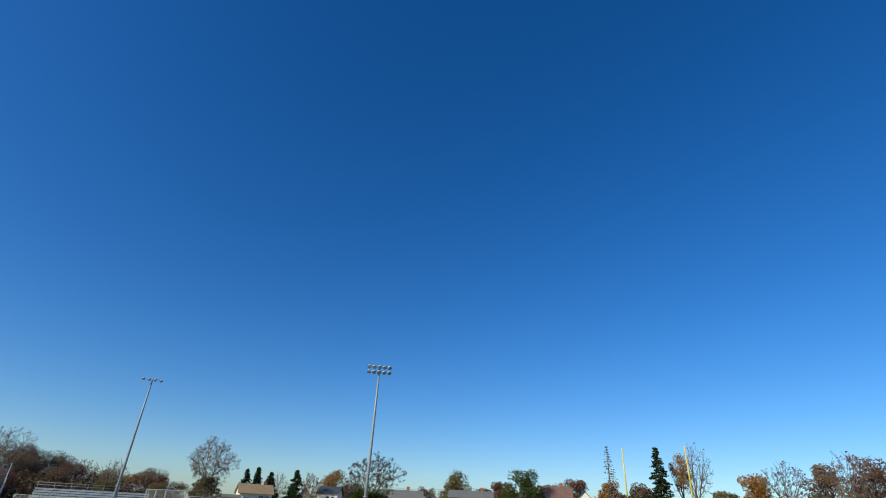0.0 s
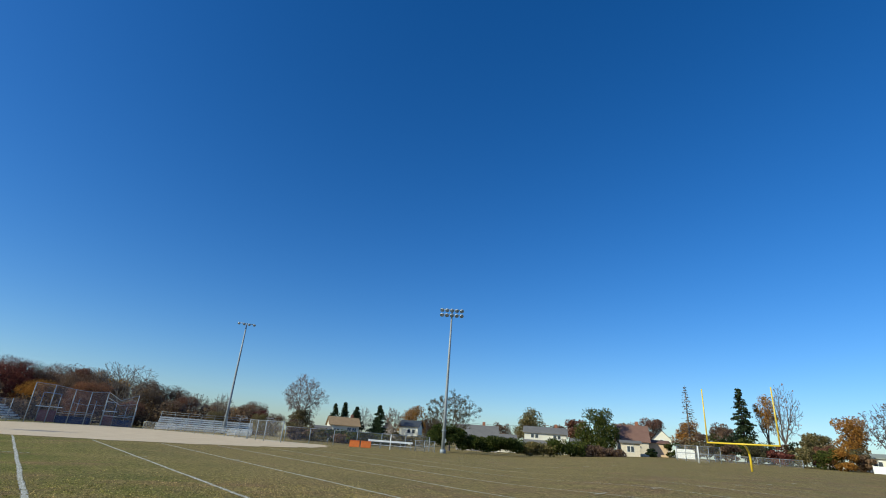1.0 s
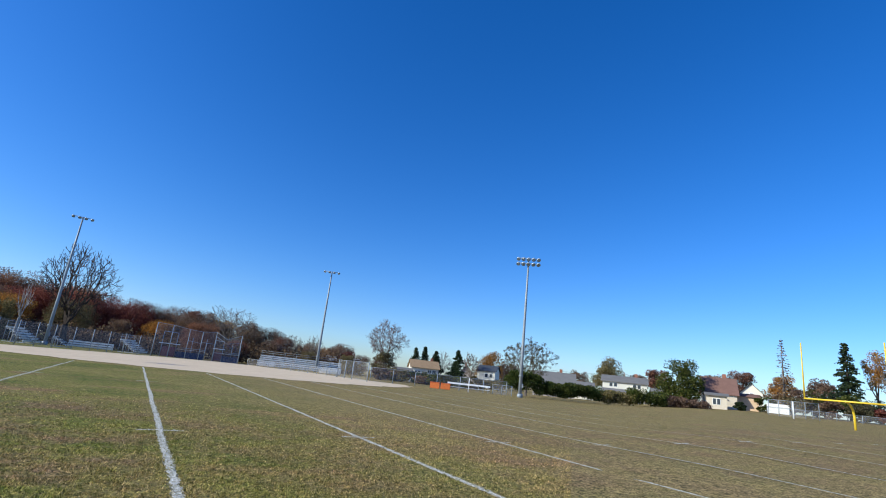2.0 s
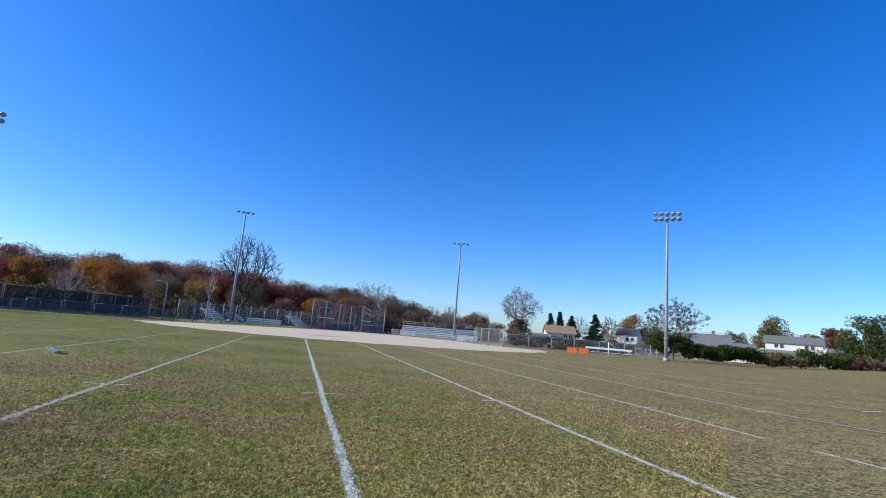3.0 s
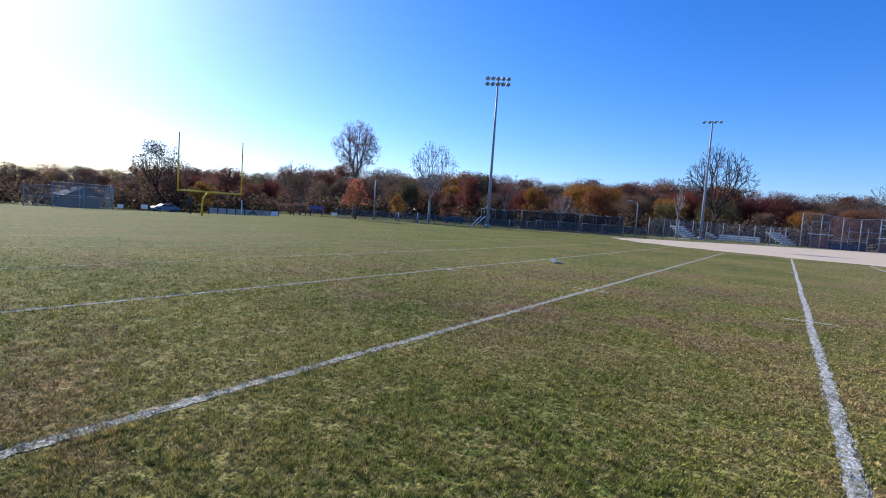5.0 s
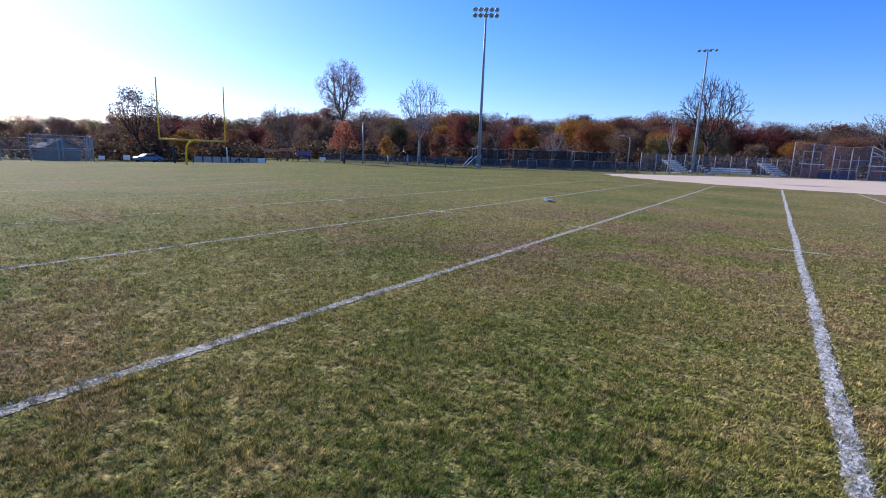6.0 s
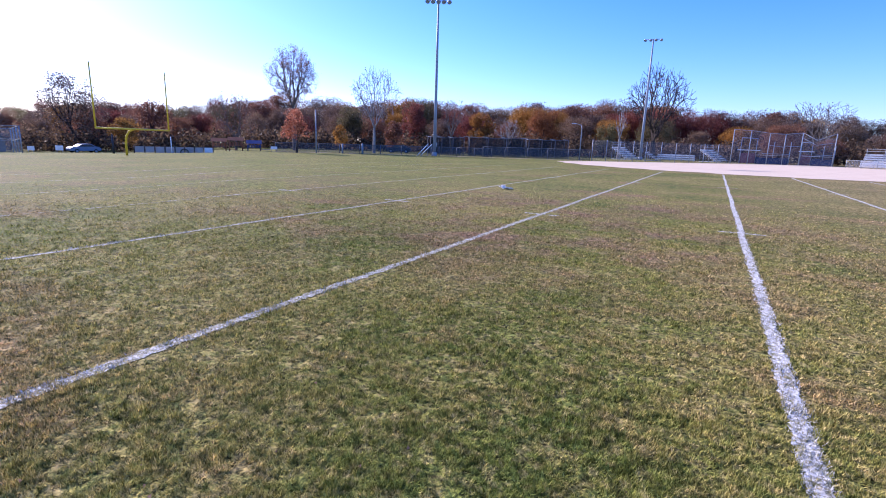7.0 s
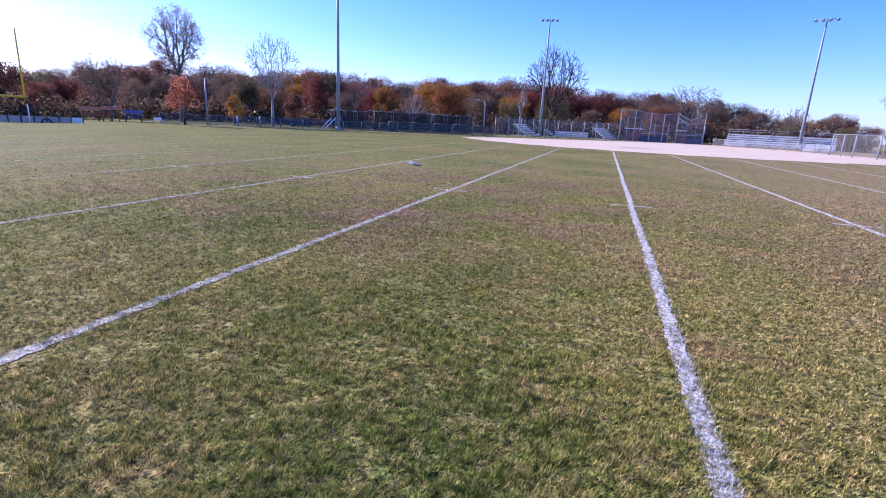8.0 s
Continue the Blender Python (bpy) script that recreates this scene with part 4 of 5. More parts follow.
def conifer(name, m, h, w, seed, label, dense=1.0, mat=NEEDLE, bark=BARK):
    rng = np.random.default_rng(seed)
    t = thing(name, m, label, "conifer tree")
    part("trunk", tubed([(0, 0, -0.1), (0, 0, h * 0.5), (0, 0, h)], [h * 0.018, h * 0.011, 0.02], 8), bark, t)
    bm, cs = bmesh.new(), []
    z = h * 0.1
    while z < h * 0.985:
        reach = w / 2 * (1 - z / h) ** 0.85 + 0.12
        for k in range(rng.integers(5, 8)):
            a, ln = rng.uniform(0, 6.28), reach * rng.uniform(0.6, 1.1)
            tip = (ln * math.cos(a), ln * math.sin(a), z - 0.18 * ln)
            tube(bm, [(0, 0, z), tip], [0.035, 0.012], 3, False)
            n = int(20 * dense * max(1, ln))
            f = rng.uniform(0.15, 1.0, (n, 1))
            cs.append(np.array([0, 0, z]) + f * (np.array(tip) - np.array([0, 0, z])) + rng.normal(0, 0.13, (n, 3)) * [1, 1, 0.8])
        z += h * 0.032
    tagged(part("branches", bm, bark, t), kind="stuff")
    part("crown", leaf_cloud("crown", np.concatenate(cs), 0.22, mat, rng, 0.5), None, t)
    return t


ORANGELEAF = leaf_material("orange_brown_leaves", (0.170, 0.072, 0.030), (0.297, 0.132, 0.047), (0.391, 0.204, 0.076), 0.128)
# SHADE_BROWN is a darker BROWN, with shade under the crowns in its colour.
SHADE_BROWN = leaf_material("shaded_undergrowth", (0.065, 0.05, 0.036), (0.12, 0.092, 0.06), (0.19, 0.145, 0.09))
WOODS = "autumn trees of the wood behind the field"
KINDS = [("rust-brown leaves", RUST), ("dark red leaves", RED), ("amber orange leaves", AMBER), ("olive green leaves", OLIVE), ("thin brown leaves", BROWN)]


def build_woods():
    rnd = random.Random(11)
    protos = {}
    for k, (words, mat) in enumerate(KINDS):
        for v in range(2):
            protos[k, v] = leafy_tree("tree", pose(0, 400 + 20 * k, 0), 10.0, 9.8, 0.1 if v else 0.04, mat, 100 + 7 * k + v, "broad autumn oak with " + words + " at the wood's edge", 70, 200, 0.125, group=WOODS, hollow=0.55)
    used = set()
    rim = [(-100, 3.0), (-80, 2.0), (-73, 1.6), (-66, 2.5), (-60, 2.7), (-55, 2.6), (-50, 3.2), (-40, 3.6), (-32, 3.8), (-24, 3.5), (-18, 3.6), (-12, 4.1), (-5, 3.5), (0, 3.3), (5, 3.1), (11, 2.45), (15, 1.95), (20, 1.8), (25, 1.6)]
    for r, share, step, lo in ((168, 1.0, 6.4, -98), (143, 0.93, 7.0, -98), (122, 0.72, 8.6, -72)):
        az = lo
        while az < (24 if r > 150 else 17):
            az += math.degrees(step / r) * rnd.uniform(0.8, 1.2)
            el = np.interp(az, [q[0] for q in rim], [q[1] for q in rim])
            rr = r + rnd.uniform(-6, 6)
            if r < 130 and -8 < az < 2.5:
                rr += 12
            x, y = xy(az, rr)
            h = (EYE - ground_z(x, y) + rr * math.tan(radians(el * 1.27))) * share * rnd.uniform(0.74, 1.08)
            wts = [4.5, 3.0, 0.7, 1.3, 4.5] if az < 4 else [1.0, 0.2, 0.3, 3.2, 6]
            key = (rnd.choices(range(5), wts)[0], rnd.randrange(2))
            s = h / 10.0
            m = pose(x, y, ground_z(x, y), 0, 0, rnd.uniform(0, 360))
            ob = copy_thing(protos[key], m) if key in used else protos[key]
            ob.matrix_basis = m @ Matrix.Diagonal((s * rnd.uniform(0.85, 1.3), s * rnd.uniform(0.85, 1.3), s, 1))
            used.add(key)
    for key, ob in protos.items():
        if key not in used:
            for c in list(ob.children_recursive) + [ob]:
                bpy.data.objects.remove(c)
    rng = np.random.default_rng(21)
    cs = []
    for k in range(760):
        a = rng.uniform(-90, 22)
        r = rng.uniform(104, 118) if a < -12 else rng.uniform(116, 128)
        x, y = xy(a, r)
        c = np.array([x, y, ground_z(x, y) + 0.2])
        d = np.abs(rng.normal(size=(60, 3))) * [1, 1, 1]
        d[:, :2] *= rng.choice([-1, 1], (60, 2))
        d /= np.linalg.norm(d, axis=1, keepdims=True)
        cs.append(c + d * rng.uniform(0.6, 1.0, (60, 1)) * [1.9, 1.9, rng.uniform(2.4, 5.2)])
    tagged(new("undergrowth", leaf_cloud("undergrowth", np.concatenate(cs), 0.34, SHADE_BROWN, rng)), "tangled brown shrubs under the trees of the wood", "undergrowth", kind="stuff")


build_woods()

# the single trees in front of and above the wood
leafy_tree("orange_oak", spot(-17.4, 112), 9.6, 7.4, 0.12, ORANGELEAF, 201, "round oak with bright orange-brown leaves at the wood's edge", 40, 190, 0.14, hollow=0.6)
leafy_tree("golden_oak", spot(-24.4, 112), 8.6, 6.4, 0.14, AMBER, 202, "round oak with golden amber leaves at the wood's edge", 36, 190, 0.14, hollow=0.6)
leafy_tree("red_oak", spot(-32.1, 110), 10.4, 6.6, 0.12, RED, 203, "round oak with deep red leaves at the wood's edge", 36, 190, 0.14, hollow=0.6)
leafy_tree("olive_oak", spot(-39.0, 112), 9.6, 7.0, 0.14, OLIVE, 204, "oak with fading olive-yellow leaves at the wood's edge", 36, 170, 0.15, hollow=0.7)
leafy_tree("russet_tree", spot(-34.2, 96), 5.6, 4.6, 0.1, RUST, 205, "low russet tree behind the fence", 24, 150, 0.13, hollow=0.7)
leafy_tree("olive_shrub_tree", spot(-10.8, 108), 6.6, 5.0, 0.1, OLIVE, 206, "olive-yellow shrubby tree behind the tall fence", 26, 150, 0.14, hollow=0.7)
bare_tree("bare_tree", spot(-21.2, 102), 7.6, 5.6, 207, "small bare tree with pale limbs behind the cages", PALEBARK, fork=0.25, low=0.02, twigs=260)
bare_tree("bare_tree", spot(-27.6, 100), 10.6, 5.4, 208, "slim bare tree with fine twigs beside the floodlight pole", GREYBARK, BROWN, 300, 0.12, fork=0.3, low=0.016, crown0=0.4, twigs=300)
bare_tree("bare_tree", spot(-9.3, 100), 9.4, 2.4, 209, "slender bare tree with a pale stem behind the tall fence", PALEBARK, fork=0.4, low=0.018, crown0=0.4, twigs=90)
bare_tree("tall_tree", spot(-45.0, 92), 17.7, 8.2, 31, "tall thin tree with sparse grey-brown leaves above the wood", GREYBARK, PALELEAF, 13000, 0.085, fork=0.4, crown0=0.45, twigs=520)
leafy_tree("orange_tree", spot(-44.85, 73), 6.0, 4.6, 0.24, SALMON, 32, "small rounded tree with salmon-orange leaves at the fence", 22, 60, 0.15, group="")
bare_tree("pale_tree", spot(-36.4, 84), 13.6, 8.2, 33, "bare pale-barked sycamore with a few remaining leaves", PALEBARK, BROWN, 420, 0.12, fork=0.3, low=0.02, thick=0.75, crown0=0.36, twigs=900)
bare_tree("bare_tree", spot(-51.0, 88), 9.2, 8.0, 34, "bare spreading tree with fine reddish twigs", GREYBARK, RUST, 1800, 0.11, twigs=600, fork=0.16, crown0=0.2)
leafy_tree("dark_tree", spot(-64.6, 112), 13.2, 11.5, 0.2, BROWN, 35, "broad dark tree with thinning brown leaves", 36, 86, 0.20)
leafy_tree("dark_tree", spot(-58.4, 116), 9.6, 7.5, 0.2, RUST, 36, "dark reddish tree behind the goal", 32, 79, 0.20)
leafy_tree("amber_tree", spot(-60.8, 96), 5.6, 5.6, 0.25, AMBER, 37, "small amber tree behind the goal post", 22, 90, 0.15)
leafy_tree("yellow_tree", spot(-40.1, 96), 4.8, 3.6, 0.1, AMBER, 38, "small golden yellow tree among dark trunks", 18, 90, 0.13)
bare_tree("bare_tree", spot(-71.2, 95), 7.2, 6.0, 39, "thin bare tree at the corner of the field", GREYBARK)
bare_tree("large_bare_tree", spot(-5.9, 115), 18.9, 13.0, 40, "large spreading bare oak with dark limbs behind the bleachers", BARK, RUST, 160, 0.16, fork=0.2, low=0.036, thick=1.35, crown0=0.28, twigs=1500, stems=6)
bare_tree("bare_tree", spot(8.1, 138), 13.5, 13.5, 41, "wide bare tree with fine brown twigs behind the backstop", GREYBARK, BROWN, 300, 0.2, fork=0.2, low=0.034, twigs=900, stems=7)
leafy_tree("grey_tree", spot(0.5, 150), 12.0, 7.0, 0.3, OLIVE, 42, "greyish-green tree standing above the wood", 24, 64, 0.22)
bare_tree("bare_tree", spot(17.0, 135), 8.6, 6.5, 43, "thin bare tree beyond the bleachers", GREYBARK, low=0.03)
bare_tree("bare_tree", spot(14.5, 138), 8.4, 7.0, 44, "thin bare tree beyond the bleachers", GREYBARK, BROWN, 150, 0.2, low=0.03)
leafy_tree("maroon_tree", spot(20.6, 128), 5.6, 5.2, 0.15, RED, 45, "dark maroon tree behind the bleachers", 22, 90, 0.18)
bare_tree("round_bare_tree", spot(24.8, 122), 13.6, 9.6, 46, "tall round-headed tree with few brown leaves", GREYBARK, PALELEAF, 14000, 0.075, fork=0.3, low=0.022, twigs=600)
leafy_tree("shrub_tree", spot(24.9, 112), 5.6, 6.4, 0.1, OLIVE, 47, "dense olive shrub under the round tree", 26, 90, 0.17)
for az, r, h, w, sd in ((28.3, 150, 9.6, 6.6, 51), (29.3, 152, 10.2, 6.6, 52), (30.6, 148, 9.0, 8.0, 53), (33.1, 128, 8.8, 8.0, 54)):
    conifer("spruce", spot(az, r), h, w, sd, "dark green spruce behind the houses")
bare_tree("bare_tree", spot(31.4, 150), 9.0, 6.5, 55, "thin bare tree between spruces", GREYBARK, low=0.03)
bare_tree("bare_tree", spot(34.6, 145), 9.2, 5.5, 56, "thin bare tree behind the houses", GREYBARK, BROWN, 260, 0.22, low=0.03)
leafy_tree("brown_tree", spot(36.6, 160), 10.8, 10.5, 0.2, AMBER, 57, "rounded orange-brown tree behind a white house", 34, 90, 0.25)
bare_tree("spreading_tree", spot(40.9, 98), 10.4, 10.5, 58, "spreading tree with sparse dark leaves behind the floodlight pole", GREYBARK, OLIVE, 14000, 0.08, fork=0.2, low=0.022)
leafy_tree("dark_oak", spot(49.5, 150), 11.4, 10.6, 0.22, OLIVE, 59, "dark round tree behind the two-storey house", 38, 92, 0.26)
leafy_tree("green_tree", spot(56.6, 114), 9.2, 10.0, 0.04, GREEN, 60, "dense rounded green tree beside the hedge", 46, 130, 0.23)
leafy_tree("brown_tree", spot(54.4, 150), 8.8, 7.5, 0.2, RUST, 61, "brown autumn tree behind the houses", 32, 90, 0.25)
conifer("dead_spruce", spot(65.3, 122), 14.8, 6.4, 62, "thin dying spruce with bare branches", 0.12, BROWN, GREYBARK)
conifer("spruce", spot(70.0, 128), 15.2, 8.6, 63, "large dark green spruce behind the goal", 1.5)
bare_tree("bare_tree", spot(73.2, 130), 15.4, 7.6, 64, "tall bare tree beside the spruce", GREYBARK, AMBER, 260, 0.2, low=0.03)
leafy_tree("amber_tree", spot(72.0, 133), 13.6, 5.0, 0.4, AMBER, 65, "tall amber tree between spruce and bare tree", 24, 72, 0.20)
for az, r, h, w, mat, sd, words in ((61.8, 165, 10.0, 10, RUST, 66, "rust brown"), (65.0, 160, 9.4, 9, AMBER, 67, "amber"), (68.2, 150, 8.6, 8, BROWN, 68, "brown"), (78.0, 138, 10.2, 8, AMBER, 69, "orange"), (46.6, 175, 8.6, 8, BROWN, 70, "brown"), (75.7, 128, 6.2, 7, OLIVE, 71, "olive"), (83.1, 125, 11.0, 9, BROWN, 72, "brown"), (86.6, 120, 11.8, 11, RUST, 73, "rust brown"), (91.1, 118, 11.0, 11, AMBER, 74, "amber"), (95.6, 120, 11.5, 11, BROWN, 75, "brown"), (59.6, 175, 9.6, 10, BROWN, 76, "brown"), (52.4, 180, 8.4, 9, BROWN, 77, "grey brown"), (38.6, 175, 8.6, 9, BROWN, 78, "grey brown"), (44.0, 185, 8.0, 9, RUST, 79, "rust")):
    leafy_tree("autumn_tree", spot(az, r), h, w, 0.18, mat, sd, "rounded autumn tree with " + words + " leaves behind the houses", 34, 90, 0.25)
bare_tree("bare_tree", spot(80.4, 130), 12.2, 9.0, 80, "bare tree behind a low white house", GREYBARK, BROWN, 500, 0.22, low=0.03)
bare_tree("bare_tree", spot(85.5, 112), 12.4, 9.0, 81, "bare tree at the edge of the field", GREYBARK, RUST, 500, 0.22, low=0.03)


def bush(az, r, h, w, mat, seed, label):
    rng = np.random.default_rng(seed)
    t = thing("bush", spot(az, r), label, "bush", "bushes behind the goal")
    part("stems", limb_mesh("stems", skeleton_of(seed, 1, 0.3, 60)[0], w * 0.5, h * 0.8, h * 0.6, BARK), None, t)
    part("foliage", leaf_cloud("foliage", lobes(rng, 16, 130, w, 0.0, h, 0.6), 0.17, mat, rng), None, t)


for k, (az, r, h, w, mat, words) in enumerate(((63.7, 120, 3.2, 4.5, GREEN, "green"), (66.7, 116, 3.6, 5, OLIVE, "olive"), (68.5, 116, 3.4, 5, BROWN, "brown"), (70.7, 115, 3.2, 5, OLIVE, "olive"), (72.5, 114, 3.0, 5, RED, "dark red"), (74.3, 114, 3.6, 5, OLIVE, "olive"), (76.1, 113, 3.6, 5.5, GREEN, "green"), (77.3, 112, 4.4, 5.0, AMBER, "golden amber"), (78.7, 113, 2.8, 4, BROWN, "brown"), (81.7, 108, 2.2, 3, BROWN, "brown"), (34.0, 100, 2.2, 4, GREEN, "green"), (29.5, 96, 2.0, 5, BROWN, "brown"), (26.6, 98, 2.6, 5, OLIVE, "olive"), (32.0, 98, 2.2, 5, NEEDLE, "dark green"), (61.7, 112, 1.6, 2.5, NEEDLE, "dark green"), (88.0, 105, 3.4, 6, RUST, "rust"), (92.0, 105, 3.2, 6, BROWN, "brown"))):
    bush(az, r, h, w, mat, 300 + k, "bushy shrub with " + words + " leaves at the field edge")
brush = random.Random(8)
for k in range(26):
    mat, words = brush.choice(((OLIVE, "olive"), (BROWN, "brown"), (NEEDLE, "dark green"), (GREEN, "green"), (RUST, "rust")))
    if k < 12:
        bush(24.6 + 1.2 * k, brush.uniform(92, 106), brush.uniform(1.9, 2.7), 4.2, mat, 340 + k, "low shrub with " + words + " leaves behind the fence")
    else:
        bush(64.5 + 1.05 * (k - 12), brush.uniform(117, 126), brush.uniform(3.6, 5.4), 5.0, mat, 340 + k, "tall shrub with " + words + " leaves behind the goal")


def hedge():
    """The long uneven hedge along the gardens."""
    rng = np.random.default_rng(90)
    t = thing("hedge", spot(49, 93), "long uneven dark green hedge along the garden fences", "hedge")
    inv = t.matrix_world.inverted()
    for k, (a0, a1, r0, r1, h, mat) in enumerate(((38.9, 42.4, 86, 88, 4.3, GREEN), (42.2, 45.6, 88, 91, 2.7, GREEN), (45.3, 49.4, 90, 94, 2.9, GREEN), (49.0, 52.2, 94, 97, 2.4, OLIVE), (51.8, 55.2, 96, 101, 3.4, GREEN), (55.0, 59.0, 101, 105, 2.8, BROWN))):
        cs = []
        for _ in range(62):
            f = rng.random()
            az, r = a0 + (a1 - a0) * f, r0 + (r1 - r0) * f + rng.uniform(-0.4, 1.6)
            x, y = xy(az, r)
            d = rng.normal(size=(140, 3))
            d /= np.linalg.norm(d, axis=1, keepdims=True)
            p = inv @ Vector((x, y, ground_z(x, y)))
            hh = h * rng.uniform(0.3, 0.86)
            cs.append(np.array([p.x, p.y, hh]) + d * [0.9, 0.9, 0.55] * rng.uniform(0.7, 1.1, (140, 1)))
        c = np.concatenate(cs)
        c[:, 2] = np.abs(c[:, 2] - 0.05) + 0.05
        part("hedge_section", leaf_cloud("hedge_section", c, 0.15, mat, rng), None, t)


hedge()

def fallen_leaves():
    """A few dry leaves on the turf."""
    rng = np.random.default_rng(77)
    az, r = np.radians(rng.uniform(-75, 40, 120)), 2.2 * (30 / 2.2) ** rng.random(120)
    c = np.stack([r * np.sin(az), r * np.cos(az), 0.0032 * r * np.sin(az) + 0.03], 1)
    tagged(new("fallen_leaves", leaf_cloud("fallen_leaves", c, 0.013, BROWN, rng, -1.0)), "dry brown leaves scattered on the grass", "leaves", kind="stuff")


fallen_leaves()

# ---- houses ----


def house(m, w, d, wall_h, roof_h, wall, roof, windows=(), label="", gable=False, chimney=None, name="house", door=None):
    """A gabled house; ridge along local x, or along y when gable faces the field."""
    t = thing(name, m, label, "house" if name == "house" else name, "houses beyond the field")
    bm = boxed((0, 0, wall_h / 2), (w, d, wall_h + 0.2))
    ends = [((-w / 2, -d / 2), (w / 2, -d / 2), (0, -d / 2)), ((-w / 2, d / 2), (w / 2, d / 2), (0, d / 2))] if gable else [((-w / 2, -d / 2), (-w / 2, d / 2), (-w / 2, 0)), ((w / 2, -d / 2), (w / 2, d / 2), (w / 2, 0))]
    for a, b, c in ends:
        bm.faces.new([bm.verts.new((*a, wall_h + 0.1)), bm.verts.new((*b, wall_h + 0.1)), bm.verts.new((*c, wall_h + roof_h))])
    part("wall", bm, wall, t)
    o = 0.4
    bm = bmesh.new()
    run, half = (d / 2 + o, w / 2 + o) if gable else (w / 2 + o, d / 2 + o)
    drop = roof_h * o / (half - o)
    for s in (-1, 1):
        for dz in (0.0, 0.14):
            pts = [(-run, 0, wall_h + roof_h + 0.04 + dz), (run, 0, wall_h + roof_h + 0.04 + dz), (run, s * half, wall_h - drop + 0.06 + dz), (-run, s * half, wall_h - drop + 0.06 + dz)]
            quad(bm, *[(y, x, z) if gable else (x, y, z) for x, y, z in pts])
        e = [(-run, s * half, wall_h - drop + 0.06), (run, s * half, wall_h - drop + 0.06), (run, s * half, wall_h - drop + 0.2), (-run, s * half, wall_h - drop + 0.2)]
        quad(bm, *[(y, x, z) if gable else (x, y, z) for x, y, z in e])
    r = part("roof", bm, roof, t)
    if chimney:
        part("chimney", boxed((chimney, 0.3, wall_h + roof_h + 0.2), (0.7, 0.7, 1.5), 0, 0.03), BRICK, r, "brick chimney")
    for x, z, ww, hh in windows:
        win = part("window", boxed((x, -d / 2 - 0.02, z), (ww, 0.08, hh)), WHITE, t)
        n = 2 if ww > 0.9 else 1
        for k in range(n):
            part("pane", boxed((x + (k - (n - 1) / 2) * ww / n, -d / 2 - 0.066, z), (ww / n - 0.14, 0.02, hh - 0.16)), GLASS, win)
    if door:
        part("door", boxed((door, -d / 2 - 0.03, 1.0), (0.95, 0.06, 2.05), 0, 0.01), MAROON, t)
    return t


house(spot(29.3, 140, 8), 7.4, 7.5, 3.6, 1.9, SIDING, ROOF_TAN, [(1.2, 2.7, 1.0, 1.0), (2.5, 2.7, 1.0, 1.0), (-2.0, 2.2, 1.6, 1.1)], "white house with a tan shingle roof and brick chimney", chimney=2.2)
house(spot(36.7, 150, -10), 5.2, 8.0, 4.7, 1.6, SIDING, ROOF_DARK, [(0.1, 3.5, 0.9, 1.1), (1.4, 3.5, 0.9, 1.1)], "white two-storey house with a dark roof", gable=False)
house(spot(34.2, 152, 0), 4.4, 7.0, 3.2, 2.6, PANEL, ROOF_DARK, [], "grey house with a steep dark roof", gable=True, chimney=-0.3)
house(spot(43.9, 128, 0), 9.6, 9.0, 3.2, 2.5, PANEL, ROOF_GREY, [], "low house with a broad grey-brown shingle roof behind the hedge", chimney=1.6)
house(spot(47.0, 140, 0), 5.2, 7.0, 2.9, 1.4, SIDING, ROOF_GREY, [], "low house with a grey roof behind the hedge")
house(spot(51.2, 131, 0), 9.8, 7.5, 4.6, 1.4, SIDING, ROOF_GREY, [(-3.0, 3.9, 0.8, 0.95), (-2.0, 3.9, 0.8, 0.95), (2.2, 3.9, 0.8, 0.95), (3.2, 3.9, 0.8, 0.95), (0.2, 2.0, 1.4, 1.1)], "white two-storey house with a pale grey roof and paired windows", chimney=2.6)
house(spot(50.2, 126, 0), 5.0, 3.0, 2.2, 0.8, PANEL, ROOF_GREY, [], "grey garage with a low roof behind the hedge", name="garage")
house(spot(54.7, 125, 12), 3.6, 3.4, 2.1, 1.2, SIDING, ROOF_GREY, [], "small shed with a grey roof behind the hedge", name="shed")
house(spot(59.9, 120, 4), 6.0, 7.0, 3.0, 3.0, PINK, ROOF_BROWN, [], "house with a steep brown shingle roof", chimney=1.2)
house(spot(59.7, 112, 4), 3.4, 3.2, 2.4, 0.4, PINK, ROOF_GREY, [(-0.4, 1.35, 0.65, 1.2), (0.3, 1.35, 0.65, 1.2)], "small pale annexe with a white double window", name="annexe")
house(spot(62.3, 122, 0), 3.9, 5.0, 2.6, 0.5, PEACH, ROOF_BROWN, [], "peach-coloured garage with a low roof", name="garage")
house(spot(62.7, 140, 0), 4.4, 5.0, 3.6, 2.2, SIDING, ROOF_GREY, [(0, 3.2, 0.8, 0.9)], "white house with a pointed gable", gable=True)
house(spot(80.3, 126, 0), 8.0, 6.0, 2.3, 0.7, SIDING, ROOF_GREEN, [(-2, 1.4, 1.4, 0.9), (1.5, 1.4, 1.4, 0.9)], "long low white house with a pale green roof")
house(spot(84.0, 122, 0), 7.0, 6.0, 2.7, 0.8, SIDING, ROOF_TAN, [(0, 1.5, 1.4, 0.9)], "low white house with a tan roof")
house(spot(75.9, 150, 0), 5.0, 6.0, 4.2, 1.8, SIDING, ROOF_GREY, [(0, 3.6, 0.9, 0.9)], "white house half hidden by bushes", gable=True)
house(spot(20.3, 132, 0), 8.0, 6.0, 2.6, 1.2, PANEL, ROOF_GREY, [], "grey house behind the bleachers")
house(spot(27.0, 118, 0), 4.0, 4.0, 2.2, 0.6, SIDING, ROOF_GREY, [], "small white shed behind the fence", name="shed")
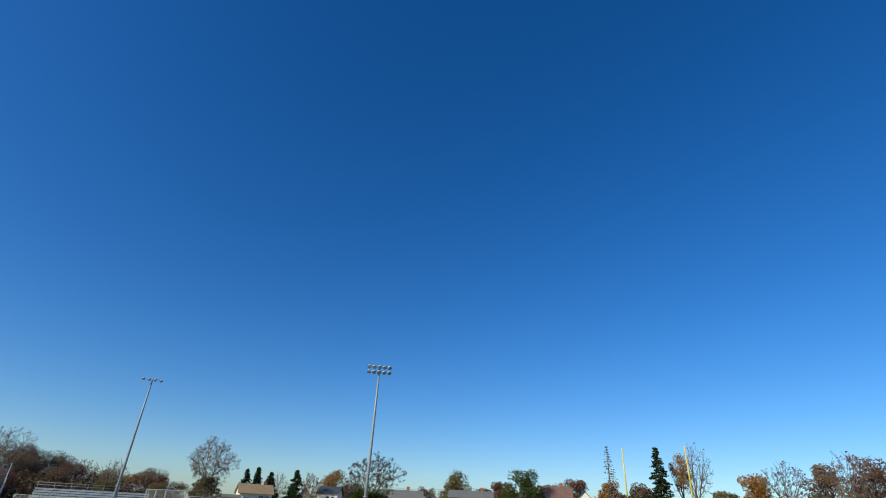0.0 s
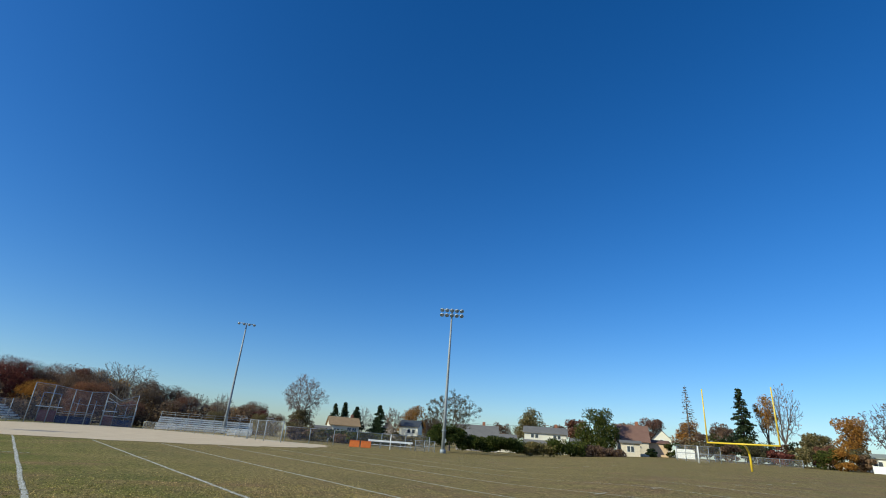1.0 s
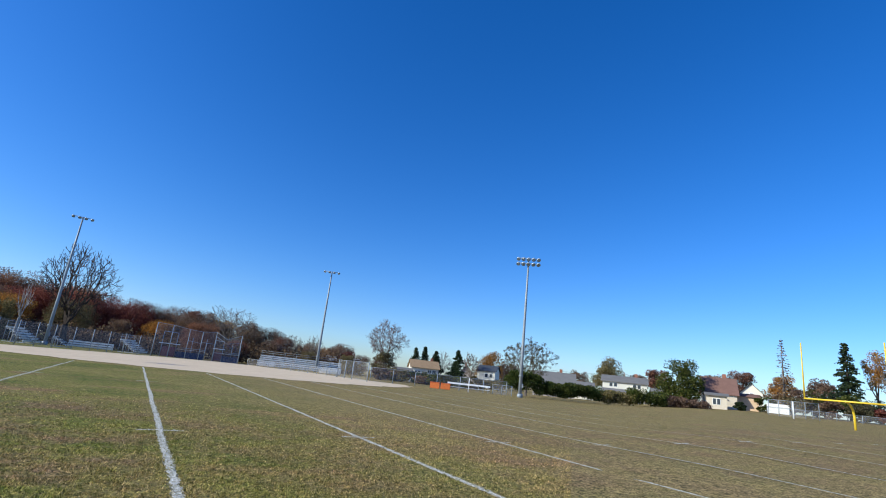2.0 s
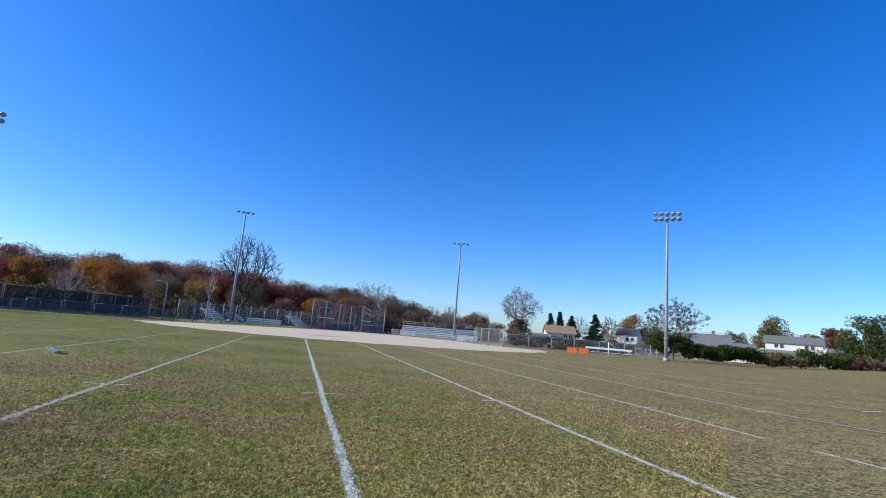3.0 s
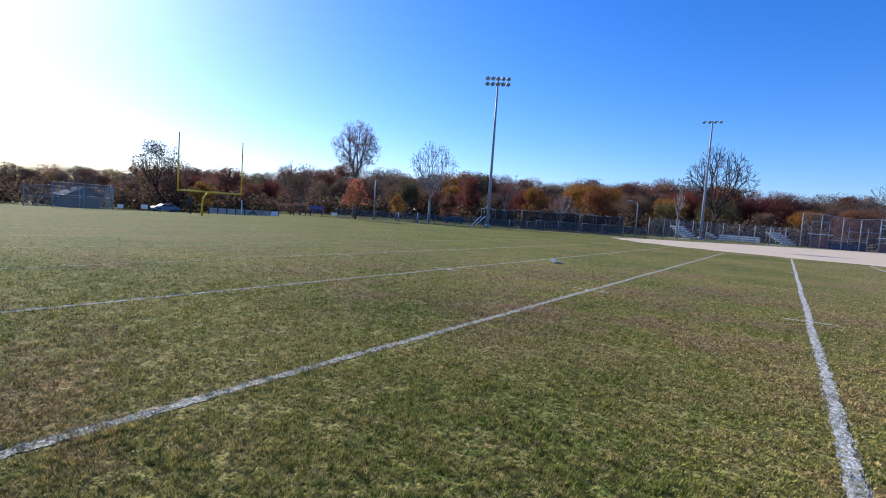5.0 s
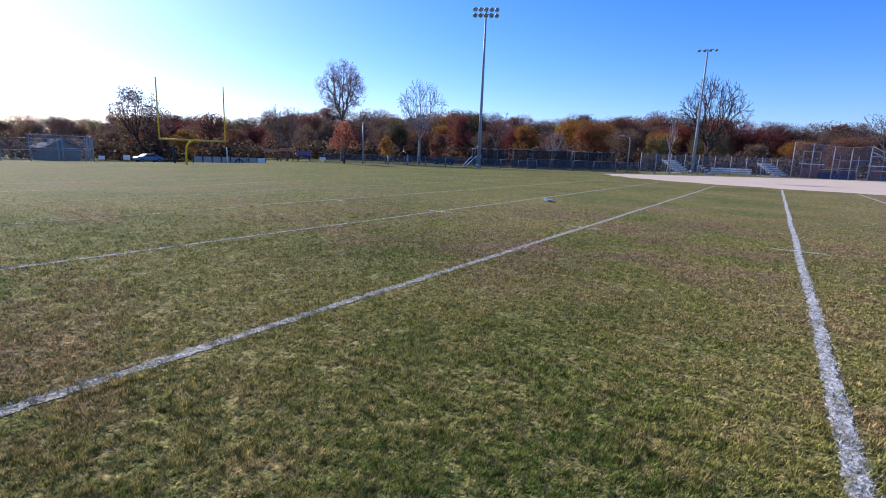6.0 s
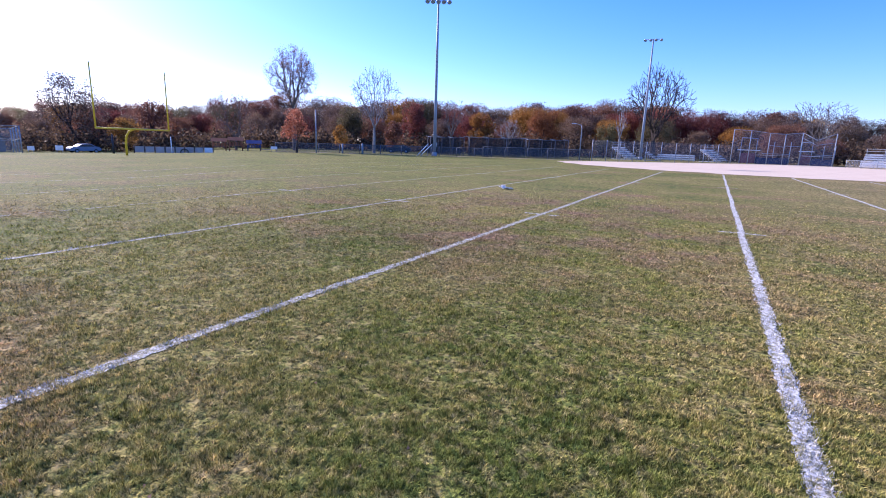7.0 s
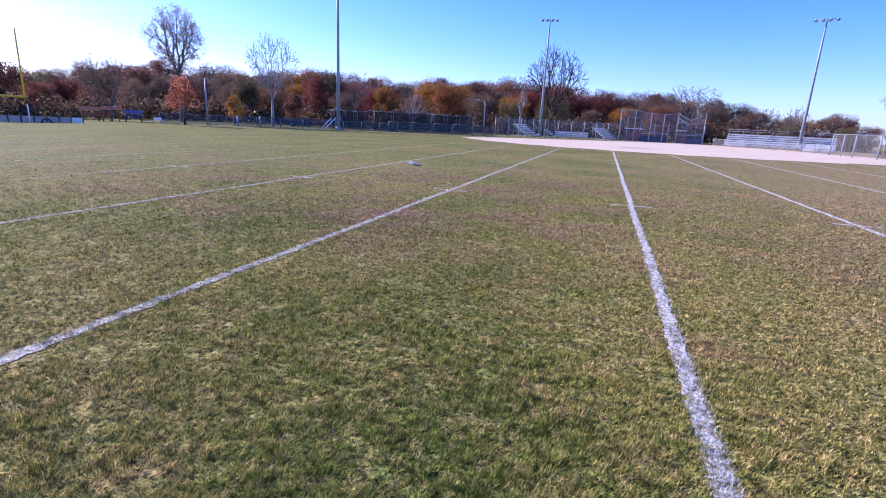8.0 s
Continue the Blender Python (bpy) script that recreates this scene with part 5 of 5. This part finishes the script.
house(spot(-71.4, 104, 20), 4.8, 5.0, 2.0, 1.2, WOOD, ROOF_GREY, [], "grey field house behind the cage", gable=True, name="field_house")


def white_fence(az0, az1, r, h, label):
    a, b = xy(az0, r), xy(az1, r)
    w = math.dist(a, b)
    t = thing("garden_fence", pose(*a, ground_z(*a), 0, 0, math.degrees(math.atan2(b[1] - a[1], b[0] - a[0]))), label, "fence", "white garden fences")
    n = max(2, round(w / 1.9))
    for k in range(n):
        part("panel", boxed((w * (k + 0.5) / n, 0, h / 2 + 0.03), (w / n - 0.1, 0.04, h - 0.06), 0, 0.01), WHITE, t)
    for k in range(n + 1):
        part("post", boxed((w * k / n, 0, h / 2), (0.12, 0.12, h + 0.2), 0, 0.01), WHITE, t)


white_fence(63.9, 65.6, 116, 1.8, "white vinyl garden fence beside the garage")
white_fence(79.0, 88.0, 108, 1.15, "low white fence along the gardens")
white_fence(33.0, 35.4, 118, 1.4, "white vinyl garden fence in front of the houses")


def utility_pole(az, r, h, label):
    t = thing("utility_pole", spot(az, r), label, "utility pole", "utility poles")
    part("shaft", tubed([(0, 0, -0.2), (0, 0, h)], [0.16, 0.11], 8), WOOD, t)
    part("crossarm", boxed((0, 0, h - 0.6), (1.9, 0.1, 0.12), 0, 0.01), WOOD, t)
    for x in (-0.8, 0, 0.8):
        part("insulator", tubed([(x, 0, h - 0.54), (x, 0, h - 0.38)], [0.05, 0.03], 6), PANEL, t)
    return t.matrix_world @ Vector((0, 0, h - 0.4))


tops = [utility_pole(38.4, 160, 9.0, "wooden utility pole behind the houses"), utility_pole(51.2, 142, 7.6, "wooden utility pole behind the white house"), utility_pole(84.2, 118, 8.2, "wooden utility pole at the gardens"), utility_pole(92.5, 110, 9.6, "wooden utility pole at the gardens")]
for a, b in ((tops[0], tops[1]), (tops[2], tops[3])):
    t = thing("cable", pose(*a), "thin sagging overhead cable between poles", "cable", "overhead cables")
    d = b - a
    part("wire", tubed([d * f - Vector((0, 0, 1.2 * 4 * f * (1 - f))) for f in [k / 10 for k in range(11)]], [0.025] * 11, 4), BLACK, t)
